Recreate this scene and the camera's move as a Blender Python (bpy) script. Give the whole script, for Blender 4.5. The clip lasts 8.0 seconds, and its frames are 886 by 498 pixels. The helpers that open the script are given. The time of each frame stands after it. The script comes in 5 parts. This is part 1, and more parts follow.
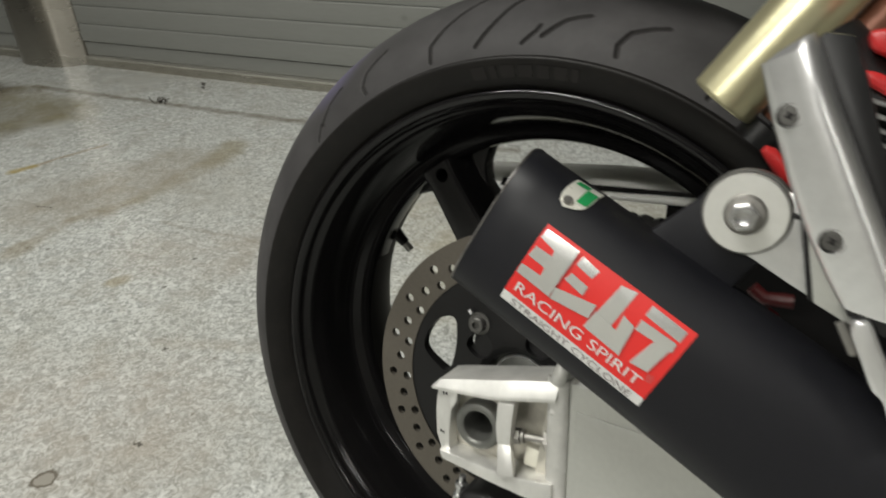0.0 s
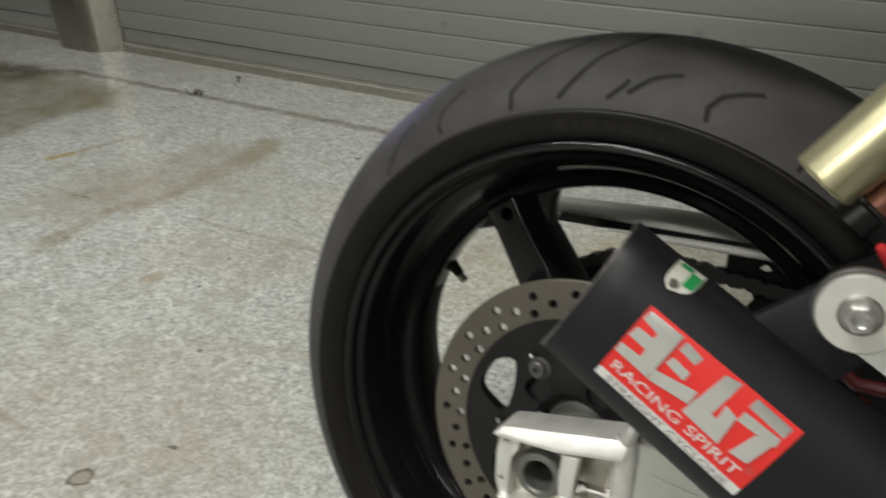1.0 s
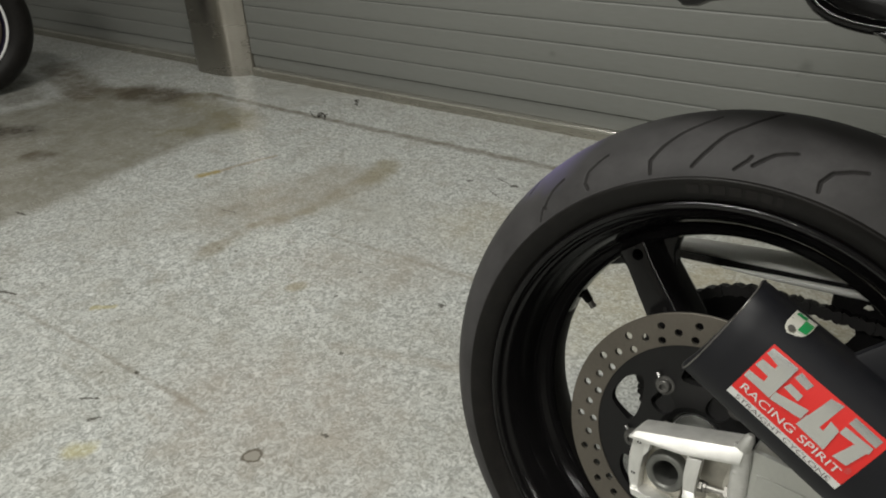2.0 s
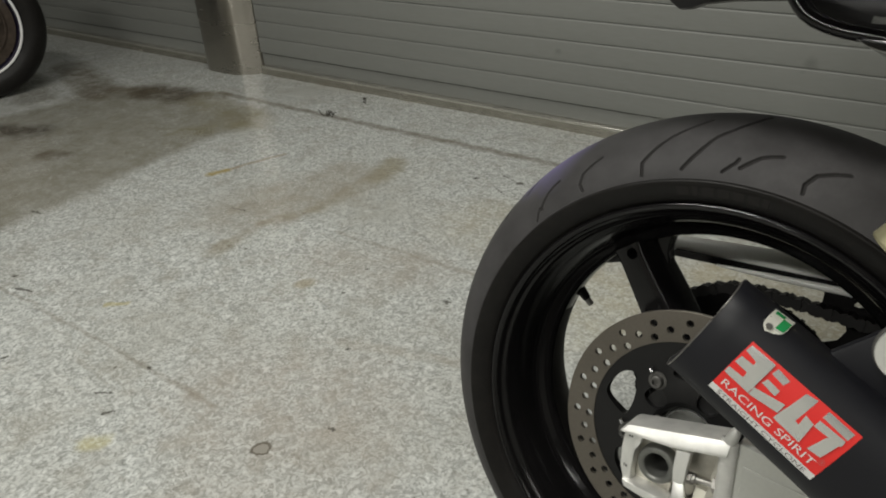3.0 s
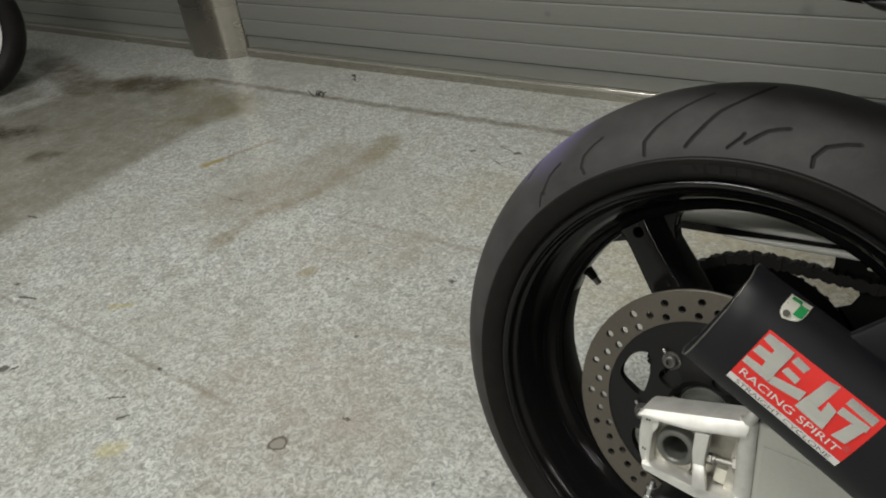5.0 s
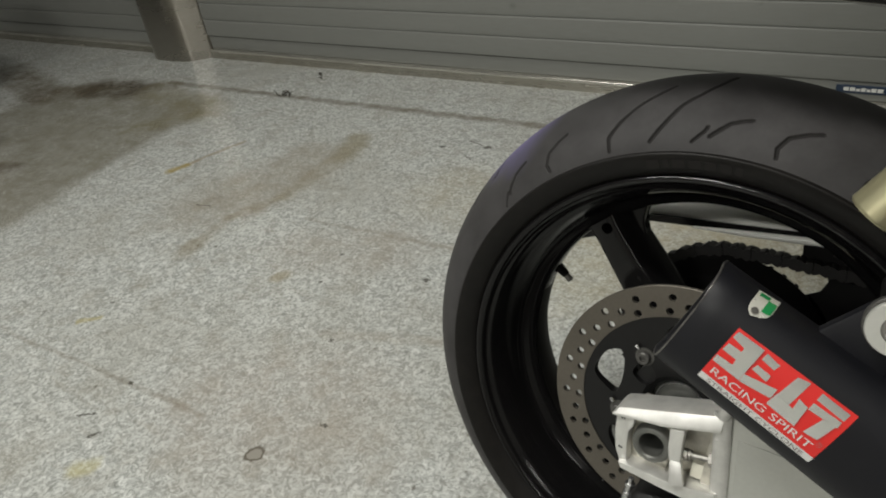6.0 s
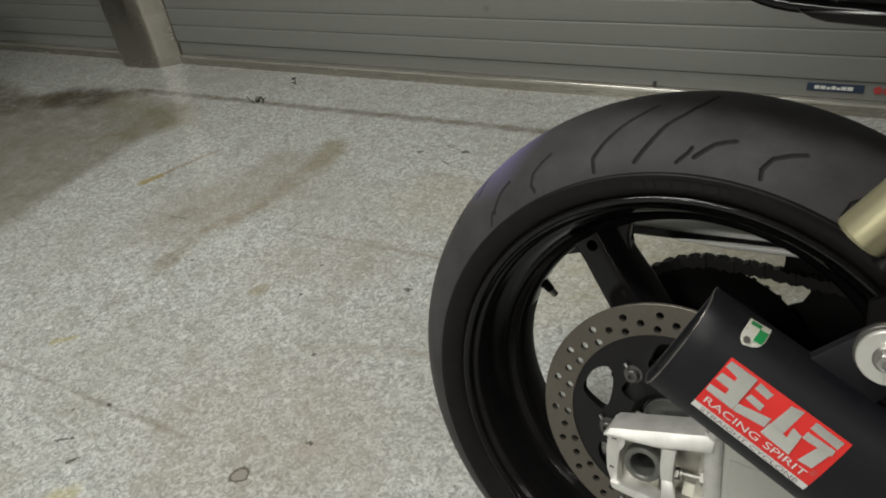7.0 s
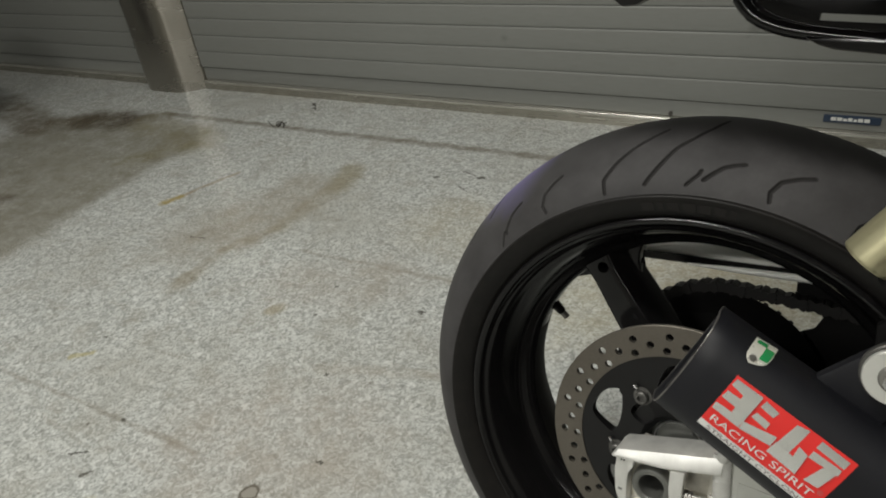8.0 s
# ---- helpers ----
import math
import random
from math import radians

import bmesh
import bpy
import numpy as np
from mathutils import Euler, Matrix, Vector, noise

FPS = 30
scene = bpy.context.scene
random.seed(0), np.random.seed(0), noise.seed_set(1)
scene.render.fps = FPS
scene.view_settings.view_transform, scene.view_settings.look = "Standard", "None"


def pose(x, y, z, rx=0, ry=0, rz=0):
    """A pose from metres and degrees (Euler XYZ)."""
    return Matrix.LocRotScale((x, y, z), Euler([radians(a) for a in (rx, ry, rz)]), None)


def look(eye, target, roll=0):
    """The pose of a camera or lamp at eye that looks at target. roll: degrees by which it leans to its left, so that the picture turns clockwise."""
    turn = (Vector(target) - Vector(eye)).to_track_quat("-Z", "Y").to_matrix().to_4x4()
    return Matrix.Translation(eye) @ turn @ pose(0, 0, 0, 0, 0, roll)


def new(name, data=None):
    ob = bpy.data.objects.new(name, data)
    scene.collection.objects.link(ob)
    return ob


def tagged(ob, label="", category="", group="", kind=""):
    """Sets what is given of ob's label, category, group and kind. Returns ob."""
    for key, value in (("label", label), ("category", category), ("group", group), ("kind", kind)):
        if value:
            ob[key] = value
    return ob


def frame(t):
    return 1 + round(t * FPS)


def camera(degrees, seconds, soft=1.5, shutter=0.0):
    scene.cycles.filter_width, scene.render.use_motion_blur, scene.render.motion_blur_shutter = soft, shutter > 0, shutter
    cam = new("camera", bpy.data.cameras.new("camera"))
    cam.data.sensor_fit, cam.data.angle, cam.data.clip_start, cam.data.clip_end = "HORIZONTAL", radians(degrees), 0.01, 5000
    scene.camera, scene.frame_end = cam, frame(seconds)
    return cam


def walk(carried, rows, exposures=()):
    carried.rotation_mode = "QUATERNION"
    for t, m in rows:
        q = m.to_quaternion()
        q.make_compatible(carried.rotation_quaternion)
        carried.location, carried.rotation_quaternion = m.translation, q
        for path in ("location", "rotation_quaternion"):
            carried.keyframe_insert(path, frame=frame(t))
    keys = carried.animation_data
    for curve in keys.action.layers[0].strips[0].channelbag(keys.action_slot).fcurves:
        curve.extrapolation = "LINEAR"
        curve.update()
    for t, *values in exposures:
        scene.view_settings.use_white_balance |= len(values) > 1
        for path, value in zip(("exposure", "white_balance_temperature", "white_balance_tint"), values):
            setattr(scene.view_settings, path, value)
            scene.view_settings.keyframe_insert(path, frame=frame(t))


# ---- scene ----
cam = camera(66.2, 8.0, soft=1.9, shutter=0.5)
PATH = [
    (0, (0.14, -0.409, 0.744), (-0.571, 1.152, -0.283), -2.1),
    (0.2, (0.131, -0.397, 0.736), (-0.596, 1.167, -0.276), -0.3),
    (0.5, (0.129, -0.393, 0.731), (-0.536, 1.174, -0.317), 0.9),
    (0.6, (0.127, -0.392, 0.737), (-0.555, 1.168, -0.311), 0.8),
    (1, (0.09, -0.41, 0.778), (-0.651, 1.13, -0.261), 0.6),
    (1.5, (0.073, -0.518, 0.84), (-0.852, 0.936, -0.175), -1.3),
    (3, (0.101, -0.545, 0.889), (-0.88, 0.863, -0.139), -2.5),
    (3.5, (0.087, -0.546, 0.896), (-0.927, 0.824, -0.151), -4.1),
    (4, (0.083, -0.534, 0.893), (-0.929, 0.82, -0.176), -6.0),
    (4.5, (0.085, -0.53, 0.904), (-0.903, 0.822, -0.19), -6.2),
    (6, (0.087, -0.501, 0.907), (-0.814, 0.878, -0.227), -7.9),
    (6.5, (0.088, -0.498, 0.912), (-0.777, 0.893, -0.236), -7.5),
    (7, (0.071, -0.484, 0.926), (-0.769, 0.92, -0.225), -8.1),
    (7.5, (0.074, -0.481, 0.926), (-0.796, 0.95, -0.168), -8.1),
    (8, (0.081, -0.496, 0.924), (-0.814, 0.931, -0.154), -7.7),
]
walk(cam, [(t, look(eye, target, roll)) for t, eye, target, roll in PATH], [(0.0, 0.08), (1.0, 0.06), (1.6, -0.06), (3.0, -0.14), (8.0, -0.16)])

# ---- world and lamps: an indoor bay lit by ceiling tubes ----
world = bpy.data.worlds.new("world")
scene.world = world
world.use_nodes = True
world.node_tree.nodes["Background"].inputs[0].default_value = (0.5, 0.52, 0.5, 1)
world.node_tree.nodes["Background"].inputs[1].default_value = 0.02


def tube_lamp(x, y, z, watts, along_x=True, length=1.2, width=0.16):
    data = bpy.data.lights.new("tube_light", "AREA")
    data.shape, data.size, data.size_y, data.energy = "RECTANGLE", length, width, watts
    data.color = (1.0, 0.985, 0.92)
    ob = new("tube_light", data)
    ob.matrix_basis = pose(x, y, z, 0, 0, 0 if along_x else 90)
    return ob


CEIL = 2.7
LAMPS = [(-1.0, -0.6, 51), (-1.0, -2.7, 64), (2.2, -2.4, 16), (-0.9, 0.8, 20)]
for lx, ly, lw in LAMPS:
    tube_lamp(lx, ly, CEIL - 0.09, lw)


# ---- materials ----
def nodes_of(name):
    m = bpy.data.materials.new(name)
    m.use_nodes = True
    nt = m.node_tree
    return m, nt, nt.nodes["Principled BSDF"]


def link(nt, a, b):
    nt.links.new(a, b)


def ramp(nt, fac, stops):
    r = nt.nodes.new("ShaderNodeValToRGB")
    el = r.color_ramp.elements
    while len(el) < len(stops):
        el.new(0.5)
    for e, (p, c) in zip(el, stops):
        e.position, e.color = p, (c, c, c, 1) if isinstance(c, float) else (*c, 1)
    link(nt, fac, r.inputs[0])
    return r.outputs[0]


def tex(nt, kind, scale, vec=None, detail=4.0, rough=0.55):
    n = nt.nodes.new(kind)
    n.inputs["Scale"].default_value = scale
    if kind == "ShaderNodeTexNoise":
        n.inputs["Detail"].default_value, n.inputs["Roughness"].default_value = detail, rough
    if vec:
        link(nt, vec, n.inputs["Vector"])
    return n


def calc(nt, op, a, b=0.0, c=None, clamp=False):
    n = nt.nodes.new("ShaderNodeMath")
    n.operation, n.use_clamp = op, clamp
    for i, v in enumerate((a, b, c)):
        if v is None:
            continue
        if isinstance(v, (int, float)):
            n.inputs[i].default_value = v
        else:
            link(nt, v, n.inputs[i])
    return n.outputs[0]


def blend(nt, fac, a, b, kind="MIX"):
    n = nt.nodes.new("ShaderNodeMix")
    n.data_type, n.blend_type = "RGBA", kind
    for i, v in ((0, fac), (6, a), (7, b)):
        if isinstance(v, (int, float)):
            n.inputs[i].default_value = v
        elif isinstance(v, tuple):
            n.inputs[i].default_value = (*v, 1)
        else:
            link(nt, v, n.inputs[i])
    return n.outputs[2]


def bump(nt, height, strength, dist, p):
    b = nt.nodes.new("ShaderNodeBump")
    b.inputs["Strength"].default_value, b.inputs["Distance"].default_value = strength, dist
    link(nt, height, b.inputs["Height"])
    link(nt, b.outputs[0], p.inputs["Normal"])


def surface(name, colour, rough, metal=0.0, fine=180.0, coarse=9.0, vary=0.18, rough_vary=0.12, relief=0.15,
            dist=0.0006, stretch=None, spec=0.5, dust=0.0, dust_colour=(0.32, 0.29, 0.24)):
    """A worn surface: grain and blotches in colour and gloss, fine relief, a little dust on what faces up."""
    m, nt, p = nodes_of(name)
    tc = nt.nodes.new("ShaderNodeTexCoord").outputs["Object"]
    if stretch:
        mp = nt.nodes.new("ShaderNodeMapping")
        mp.inputs["Scale"].default_value = stretch
        link(nt, tc, mp.inputs[0])
        tc = mp.outputs[0]
    a = tex(nt, "ShaderNodeTexNoise", fine, tc).outputs[0]
    b = tex(nt, "ShaderNodeTexNoise", coarse, tc, 5.0, 0.65).outputs[0]
    k = calc(nt, "ADD", calc(nt, "MULTIPLY", a, vary), calc(nt, "MULTIPLY", b, vary * 1.4))
    k = calc(nt, "ADD", k, 1.0 - vary * 1.2)
    scl = nt.nodes.new("ShaderNodeVectorMath")
    scl.operation = "SCALE"
    scl.inputs[0].default_value = colour
    link(nt, k, scl.inputs["Scale"])
    col = scl.outputs[0]
    if dust:
        speck = tex(nt, "ShaderNodeTexNoise", 55.0, tc, 8.0, 0.7).outputs[0]
        f = calc(nt, "MULTIPLY", ramp(nt, speck, [(0.46, 0.0), (0.72, 1.0)]), dust)
        col = blend(nt, f, col, dust_colour)
    link(nt, col, p.inputs["Base Color"])
    r = calc(nt, "ADD", calc(nt, "MULTIPLY", b, rough_vary * 2), rough - rough_vary, clamp=True)
    link(nt, r, p.inputs["Roughness"])
    p.inputs["Metallic"].default_value = metal
    p.inputs["Specular IOR Level"].default_value = spec
    bump(nt, a, relief, dist, p)
    return m


def segment_mask(nt, xy, ax, ay, bx, by, half, soft):
    """1 within half metres of the line from a to b on the floor, fading over soft."""
    sub = nt.nodes.new("ShaderNodeVectorMath")
    sub.operation = "SUBTRACT"
    link(nt, xy, sub.inputs[0])
    sub.inputs[1].default_value = (ax, ay, 0)
    dot = nt.nodes.new("ShaderNodeVectorMath")
    dot.operation = "DOT_PRODUCT"
    link(nt, sub.outputs[0], dot.inputs[0])
    d = (bx - ax, by - ay, 0)
    ll = max(d[0] ** 2 + d[1] ** 2, 1e-9)
    dot.inputs[1].default_value = (d[0] / ll, d[1] / ll, 0)
    h = calc(nt, "ADD", dot.outputs["Value"], 0.0, clamp=True)
    off = nt.nodes.new("ShaderNodeVectorMath")
    off.operation = "SCALE"
    off.inputs[0].default_value = d
    link(nt, h, off.inputs["Scale"])
    rest = nt.nodes.new("ShaderNodeVectorMath")
    rest.operation = "DISTANCE"
    link(nt, sub.outputs[0], rest.inputs[0])
    link(nt, off.outputs[0], rest.inputs[1])
    mr = nt.nodes.new("ShaderNodeMapRange")
    mr.interpolation_type = "SMOOTHSTEP"
    mr.inputs[1].default_value, mr.inputs[2].default_value = half, half + soft
    mr.inputs[3].default_value, mr.inputs[4].default_value = 1.0, 0.0
    link(nt, rest.outputs["Value"], mr.inputs[0])
    return mr.outputs[0]


def floor_material():
    m, nt, p = nodes_of("speckled_floor")
    pos = nt.nodes.new("ShaderNodeNewGeometry").outputs["Position"]
    flat = nt.nodes.new("ShaderNodeVectorMath")
    flat.operation = "MULTIPLY"
    link(nt, pos, flat.inputs[0])
    flat.inputs[1].default_value = (1, 1, 0)
    flat = flat.outputs[0]
    # pale and dark chips in a grey binder
    warp = tex(nt, "ShaderNodeTexNoise", 90.0, flat, 3.0)
    shift = nt.nodes.new("ShaderNodeVectorMath")
    shift.operation = "MULTIPLY_ADD"
    link(nt, warp.outputs["Color"], shift.inputs[0])
    shift.inputs[1].default_value = (0.015, 0.015, 0)
    link(nt, flat, shift.inputs[2])
    small = tex(nt, "ShaderNodeTexNoise", 260.0, flat, 4.0, 0.75).outputs[0]
    worm = tex(nt, "ShaderNodeTexNoise", 82.0, flat, 2.0, 0.45)
    worm.inputs["Distortion"].default_value = 1.6
    mixed = calc(nt, "ADD", calc(nt, "MULTIPLY", worm.outputs[0], 0.80), calc(nt, "MULTIPLY", small, 0.20))
    col = ramp(nt, mixed, [(0.29, (0.215, 0.224, 0.211)), (0.45, (0.345, 0.356, 0.339)), (0.55, (0.450, 0.463, 0.443)), (0.69, (0.63, 0.642, 0.62))])

    def chip(scale, pick, size, soft, tint, amount, base):
        v = tex(nt, "ShaderNodeTexVoronoi", scale, shift.outputs[0])
        sp = nt.nodes.new("ShaderNodeSeparateColor")
        link(nt, v.outputs["Color"], sp.inputs[0])
        chosen = calc(nt, "GREATER_THAN", sp.outputs[0], pick)
        near = ramp(nt, v.outputs["Distance"], [(size, 1.0), (size + soft, 0.0)])
        return blend(nt, calc(nt, "MULTIPLY", calc(nt, "MULTIPLY", chosen, near), amount), base, tint)

    col = chip(84.0, 0.62, 0.24, 0.34, (0.66, 0.67, 0.65), 0.40, col)
    col = chip(150.0, 0.62, 0.25, 0.30, (0.57, 0.57, 0.54), 0.36, col)
    col = chip(98.0, 0.66, 0.22, 0.32, (0.215, 0.22, 0.206), 0.45, col)
    col = chip(210.0, 0.80, 0.20, 0.30, (0.18, 0.175, 0.16), 0.42, col)
    # grime in broad blotches, brown to grey
    broad = tex(nt, "ShaderNodeTexNoise", 2.2, flat, 7.0, 0.62).outputs[0]
    col = blend(nt, calc(nt, "MULTIPLY", ramp(nt, broad, [(0.47, 0.0), (0.72, 1.0)]), 0.40), col, (0.27, 0.255, 0.213))
    mid = tex(nt, "ShaderNodeTexNoise", 11.0, flat, 6.0, 0.7).outputs[0]
    col = blend(nt, calc(nt, "MULTIPLY", ramp(nt, mid, [(0.50, 0.0), (0.70, 1.0)]), 0.46), col, (0.25, 0.234, 0.192))
    col = chip(17.0, 0.74, 0.04, 0.035, (0.09, 0.08, 0.062), 0.7, col)
    col = chip(31.0, 0.90, 0.04, 0.03, (0.13, 0.115, 0.09), 0.6, col)
    scuff = nt.nodes.new("ShaderNodeMapping")
    scuff.inputs["Rotation"].default_value = (0, 0, 0.7)
    scuff.inputs["Scale"].default_value = (1.0, 4.0, 1.0)
    link(nt, flat, scuff.inputs[0])
    smear = tex(nt, "ShaderNodeTexNoise", 7.0, scuff.outputs[0], 6.0, 0.7).outputs[0]
    col = blend(nt, calc(nt, "MULTIPLY", ramp(nt, smear, [(0.56, 0.0), (0.70, 1.0)]), 0.42), col, (0.24, 0.223, 0.183))
    # a wandering copy of the floor's coordinates for the stains' ragged edges
    ragged = nt.nodes.new("ShaderNodeVectorMath")
    ragged.operation = "MULTIPLY_ADD"
    wob = nt.nodes.new("ShaderNodeVectorMath")
    wob.operation = "SUBTRACT"
    link(nt, tex(nt, "ShaderNodeTexNoise", 14.0, flat, 6.0, 0.65).outputs["Color"], wob.inputs[0])
    wob.inputs[1].default_value = (0.5, 0.5, 0.5)
    link(nt, wob.outputs[0], ragged.inputs[0])
    ragged.inputs[1].default_value = (0.10, 0.10, 0)
    link(nt, flat, ragged.inputs[2])
    rag = ragged.outputs[0]
    fine_rag = nt.nodes.new("ShaderNodeVectorMath")
    fine_rag.operation = "MULTIPLY_ADD"
    link(nt, wob.outputs[0], fine_rag.inputs[0])
    fine_rag.inputs[1].default_value = (0.035, 0.035, 0)
    link(nt, flat, fine_rag.inputs[2])
    fine = fine_rag.outputs[0]
    break_up = ramp(nt, mid, [(0.3, 0.35), (0.6, 1.0)])
    stains = [
        # a, b, half width, softness, strength, colour
        ((-2.82, 1.00), (-2.60, 1.16), 0.03, 0.11, 0.8, (0.095, 0.073, 0.043), rag),
        ((-2.60, 1.15), (-2.40, 1.18), 0.04, 0.10, 0.9, (0.065, 0.049, 0.029), rag),
        ((-2.42, 1.19), (-2.26, 1.245), 0.01, 0.05, 0.7, (0.09, 0.075, 0.055), rag),
        ((-3.33, 1.21), (-2.85, 1.06), 0.03, 0.10, 0.8, (0.095, 0.073, 0.043), rag),
        ((-3.2, 0.95), (-3.0, 0.85), 0.03, 0.12, 0.6, (0.10, 0.085, 0.06), rag),
        ((-2.78, 0.52), (-2.58, 0.625), 0.02, 0.09, 0.9, (0.05, 0.042, 0.03), rag),
        ((-2.32, 0.51), (-2.25, 0.535), 0.008, 0.05, 0.8, (0.08, 0.062, 0.04), fine),
        ((-2.05, 0.9), (-1.93, 1.05), 0.02, 0.08, 0.5, (0.17, 0.15, 0.08), rag),
        ((-2.3, 1.281), (-0.4, 1.283), 0.005, 0.022, 0.75, (0.13, 0.11, 0.08), fine),
        ((-1.66, -0.016), (-0.80, -0.016), 0.001, 0.009, 0.5, (0.17, 0.15, 0.115), fine),
        ((-1.05, 0.606), (-0.60, 0.606), 0.001, 0.010, 0.45, (0.19, 0.17, 0.13), fine),
        ((-2.3, 1.2), (-1.9, 1.1), 0.03, 0.10, 0.5, (0.21, 0.185, 0.11), rag),
        ((-1.255, 0.37), (-1.255, 0.40), 0.012, 0.04, 0.6, (0.20, 0.17, 0.11), fine),
        ((-1.255, 0.386), (-1.255, 0.54), 0.006, 0.03, 0.5, (0.21, 0.18, 0.12), fine),
        ((-1.255, 0.54), (-1.185, 0.68), 0.006, 0.03, 0.5, (0.21, 0.18, 0.12), fine),
        ((-1.185, 0.68), (-1.16, 1.0), 0.012, 0.04, 0.5, (0.22, 0.19, 0.12), fine),
        ((-1.16, 0.94), (-1.19, 1.05), 0.02, 0.05, 0.55, (0.20, 0.17, 0.09), fine),
        ((-1.36, 0.56), (-1.24, 0.86), 0.05, 0.14, 0.55, (0.25, 0.22, 0.17), rag),
        ((-1.65, 0.70), (-1.56, 0.93), 0.001, 0.011, 0.7, (0.24, 0.18, 0.10), fine),
        ((-1.655, 0.69), (-1.635, 0.735), 0.006, 0.02, 0.9, (0.30, 0.23, 0.06), fine),
        ((-0.95, 0.365), (-0.94, 0.38), 0.008, 0.02, 0.6, (0.24, 0.20, 0.10), fine),
        ((-0.925, -0.20), (-0.905, -0.185), 0.006, 0.02, 0.5, (0.42, 0.38, 0.15), fine),
        ((-1.285, 0.075), (-1.25, 0.105), 0.002, 0.010, 0.65, (0.34, 0.29, 0.08), fine),
        ((-0.66, -0.10), (-0.50, -0.02), 0.05, 0.12, 0.3, (0.28, 0.24, 0.19), rag),
        ((-0.95, 0.48), (-0.75, 0.56), 0.04, 0.12, 0.3, (0.29, 0.25, 0.20), rag),
        ((-0.72, 0.85), (-0.40, 0.80), 0.06, 0.14, 0.35, (0.34, 0.30, 0.20), rag),
        ((-0.80, 0.03), (-0.62, 0.12), 0.05, 0.16, 0.3, (0.30, 0.25, 0.20), rag),
        ((-0.72, 0.25), (-0.45, 0.33), 0.002, 0.02, 0.4, (0.26, 0.23, 0.18), fine),
        ((-0.31, 0.58), (-0.28, 0.68), 0.04, 0.13, 0.28, (0.44, 0.40, 0.25), rag),
        ((-0.10, 0.86), (0.08, 0.79), 0.05, 0.15, 0.24, (0.44, 0.40, 0.26), rag),
        ((0.1, 0.8), (0.5, 0.9), 0.2, 0.3, 0.35, (0.36, 0.30, 0.17), rag),
    ]
    # the dirty slab by the pillar, with a straight right edge
    sepx = nt.nodes.new("ShaderNodeSeparateXYZ")
    link(nt, fine, sepx.inputs[0])

    def step(v, a, b):
        mr = nt.nodes.new("ShaderNodeMapRange")
        mr.interpolation_type = "SMOOTHSTEP"
        mr.inputs[1].default_value, mr.inputs[2].default_value = a, b
        link(nt, v, mr.inputs[0])
        return mr.outputs[0]

    sy = sepx.outputs[1]
    edge = calc(nt, "ADD", sepx.outputs[0], calc(nt, "MULTIPLY", sy, 0.03))
    west = calc(nt, "ADD", sepx.outputs[0], calc(nt, "MULTIPLY", sy, -0.29))
    patch = calc(nt, "MULTIPLY", step(edge, -1.84, -1.93), calc(nt, "MULTIPLY", step(sy, -0.75, -0.35), step(sy, 1.25, 1.12)))
    patch = calc(nt, "MULTIPLY", patch, step(west, -3.10, -3.02))
    patch = calc(nt, "MULTIPLY", patch, ramp(nt, mid, [(0.32, 0.60), (0.58, 0.96)]))
    grit = tex(nt, "ShaderNodeTexNoise", 48.0, flat, 6.0, 0.75).outputs[0]
    patch = calc(nt, "MULTIPLY", patch, ramp(nt, grit, [(0.34, 0.74), (0.60, 1.0)]))
    col = blend(nt, patch, col, (0.190, 0.180, 0.142))
    for (ax, ay), (bx, by), half, soft, strength, tint, where in stains:
        f = calc(nt, "MULTIPLY", calc(nt, "MULTIPLY", segment_mask(nt, where, ax, ay, bx, by, half, soft), strength), break_up)
        col = blend(nt, f, col, tint)
    marks = [
        ((-0.896, 1.072), (-0.888, 1.076), 0.006), ((-0.765, 1.105), (-0.752, 1.109), 0.007), ((-0.80, 1.04), (-0.765, 1.02), 0.0015),
        ((-0.83, 1.13), (-0.78, 1.115), 0.0012), ((-1.35, -0.19), (-1.318, -0.165), 0.010), ((-1.30, -0.155), (-1.297, -0.15), 0.005),
        ((-1.035, -0.115), (-1.005, -0.10), 0.002), ((-0.97, -0.142), (-0.955, -0.13), 0.002), ((-1.004, -0.012), (-1.001, -0.012), 0.003),
        ((-1.603, 0.028), (-1.60, 0.028), 0.006), ((-1.545, 0.0), (-1.495, 0.012), 0.003), ((-0.616, 0.483), (-0.610, 0.483), 0.005),
        ((-1.201, -0.251), (-1.198, -0.251), 0.004), ((-1.92, 0.245), (-1.88, 0.25), 0.003), ((-1.41, 0.56), (-1.36, 0.565), 0.0015),
        ((-0.84, 0.39), (-0.835, 0.395), 0.002), ((-0.70, 0.24), (-0.69, 0.245), 0.003), ((-1.27, 0.15), (-1.265, 0.152), 0.0015),
        ((-0.86, 0.50), (-0.855, 0.50), 0.0025), ((-0.58, 0.05), (-0.57, 0.055), 0.002),
    ]
    tiny = nt.nodes.new("ShaderNodeVectorMath")
    tiny.operation = "MULTIPLY_ADD"
    wob2 = nt.nodes.new("ShaderNodeVectorMath")
    wob2.operation = "SUBTRACT"
    link(nt, tex(nt, "ShaderNodeTexNoise", 75.0, flat, 4.0, 0.7).outputs["Color"], wob2.inputs[0])
    wob2.inputs[1].default_value = (0.5, 0.5, 0.5)
    link(nt, wob2.outputs[0], tiny.inputs[0])
    tiny.inputs[1].default_value = (0.030, 0.030, 0)
    link(nt, flat, tiny.inputs[2])
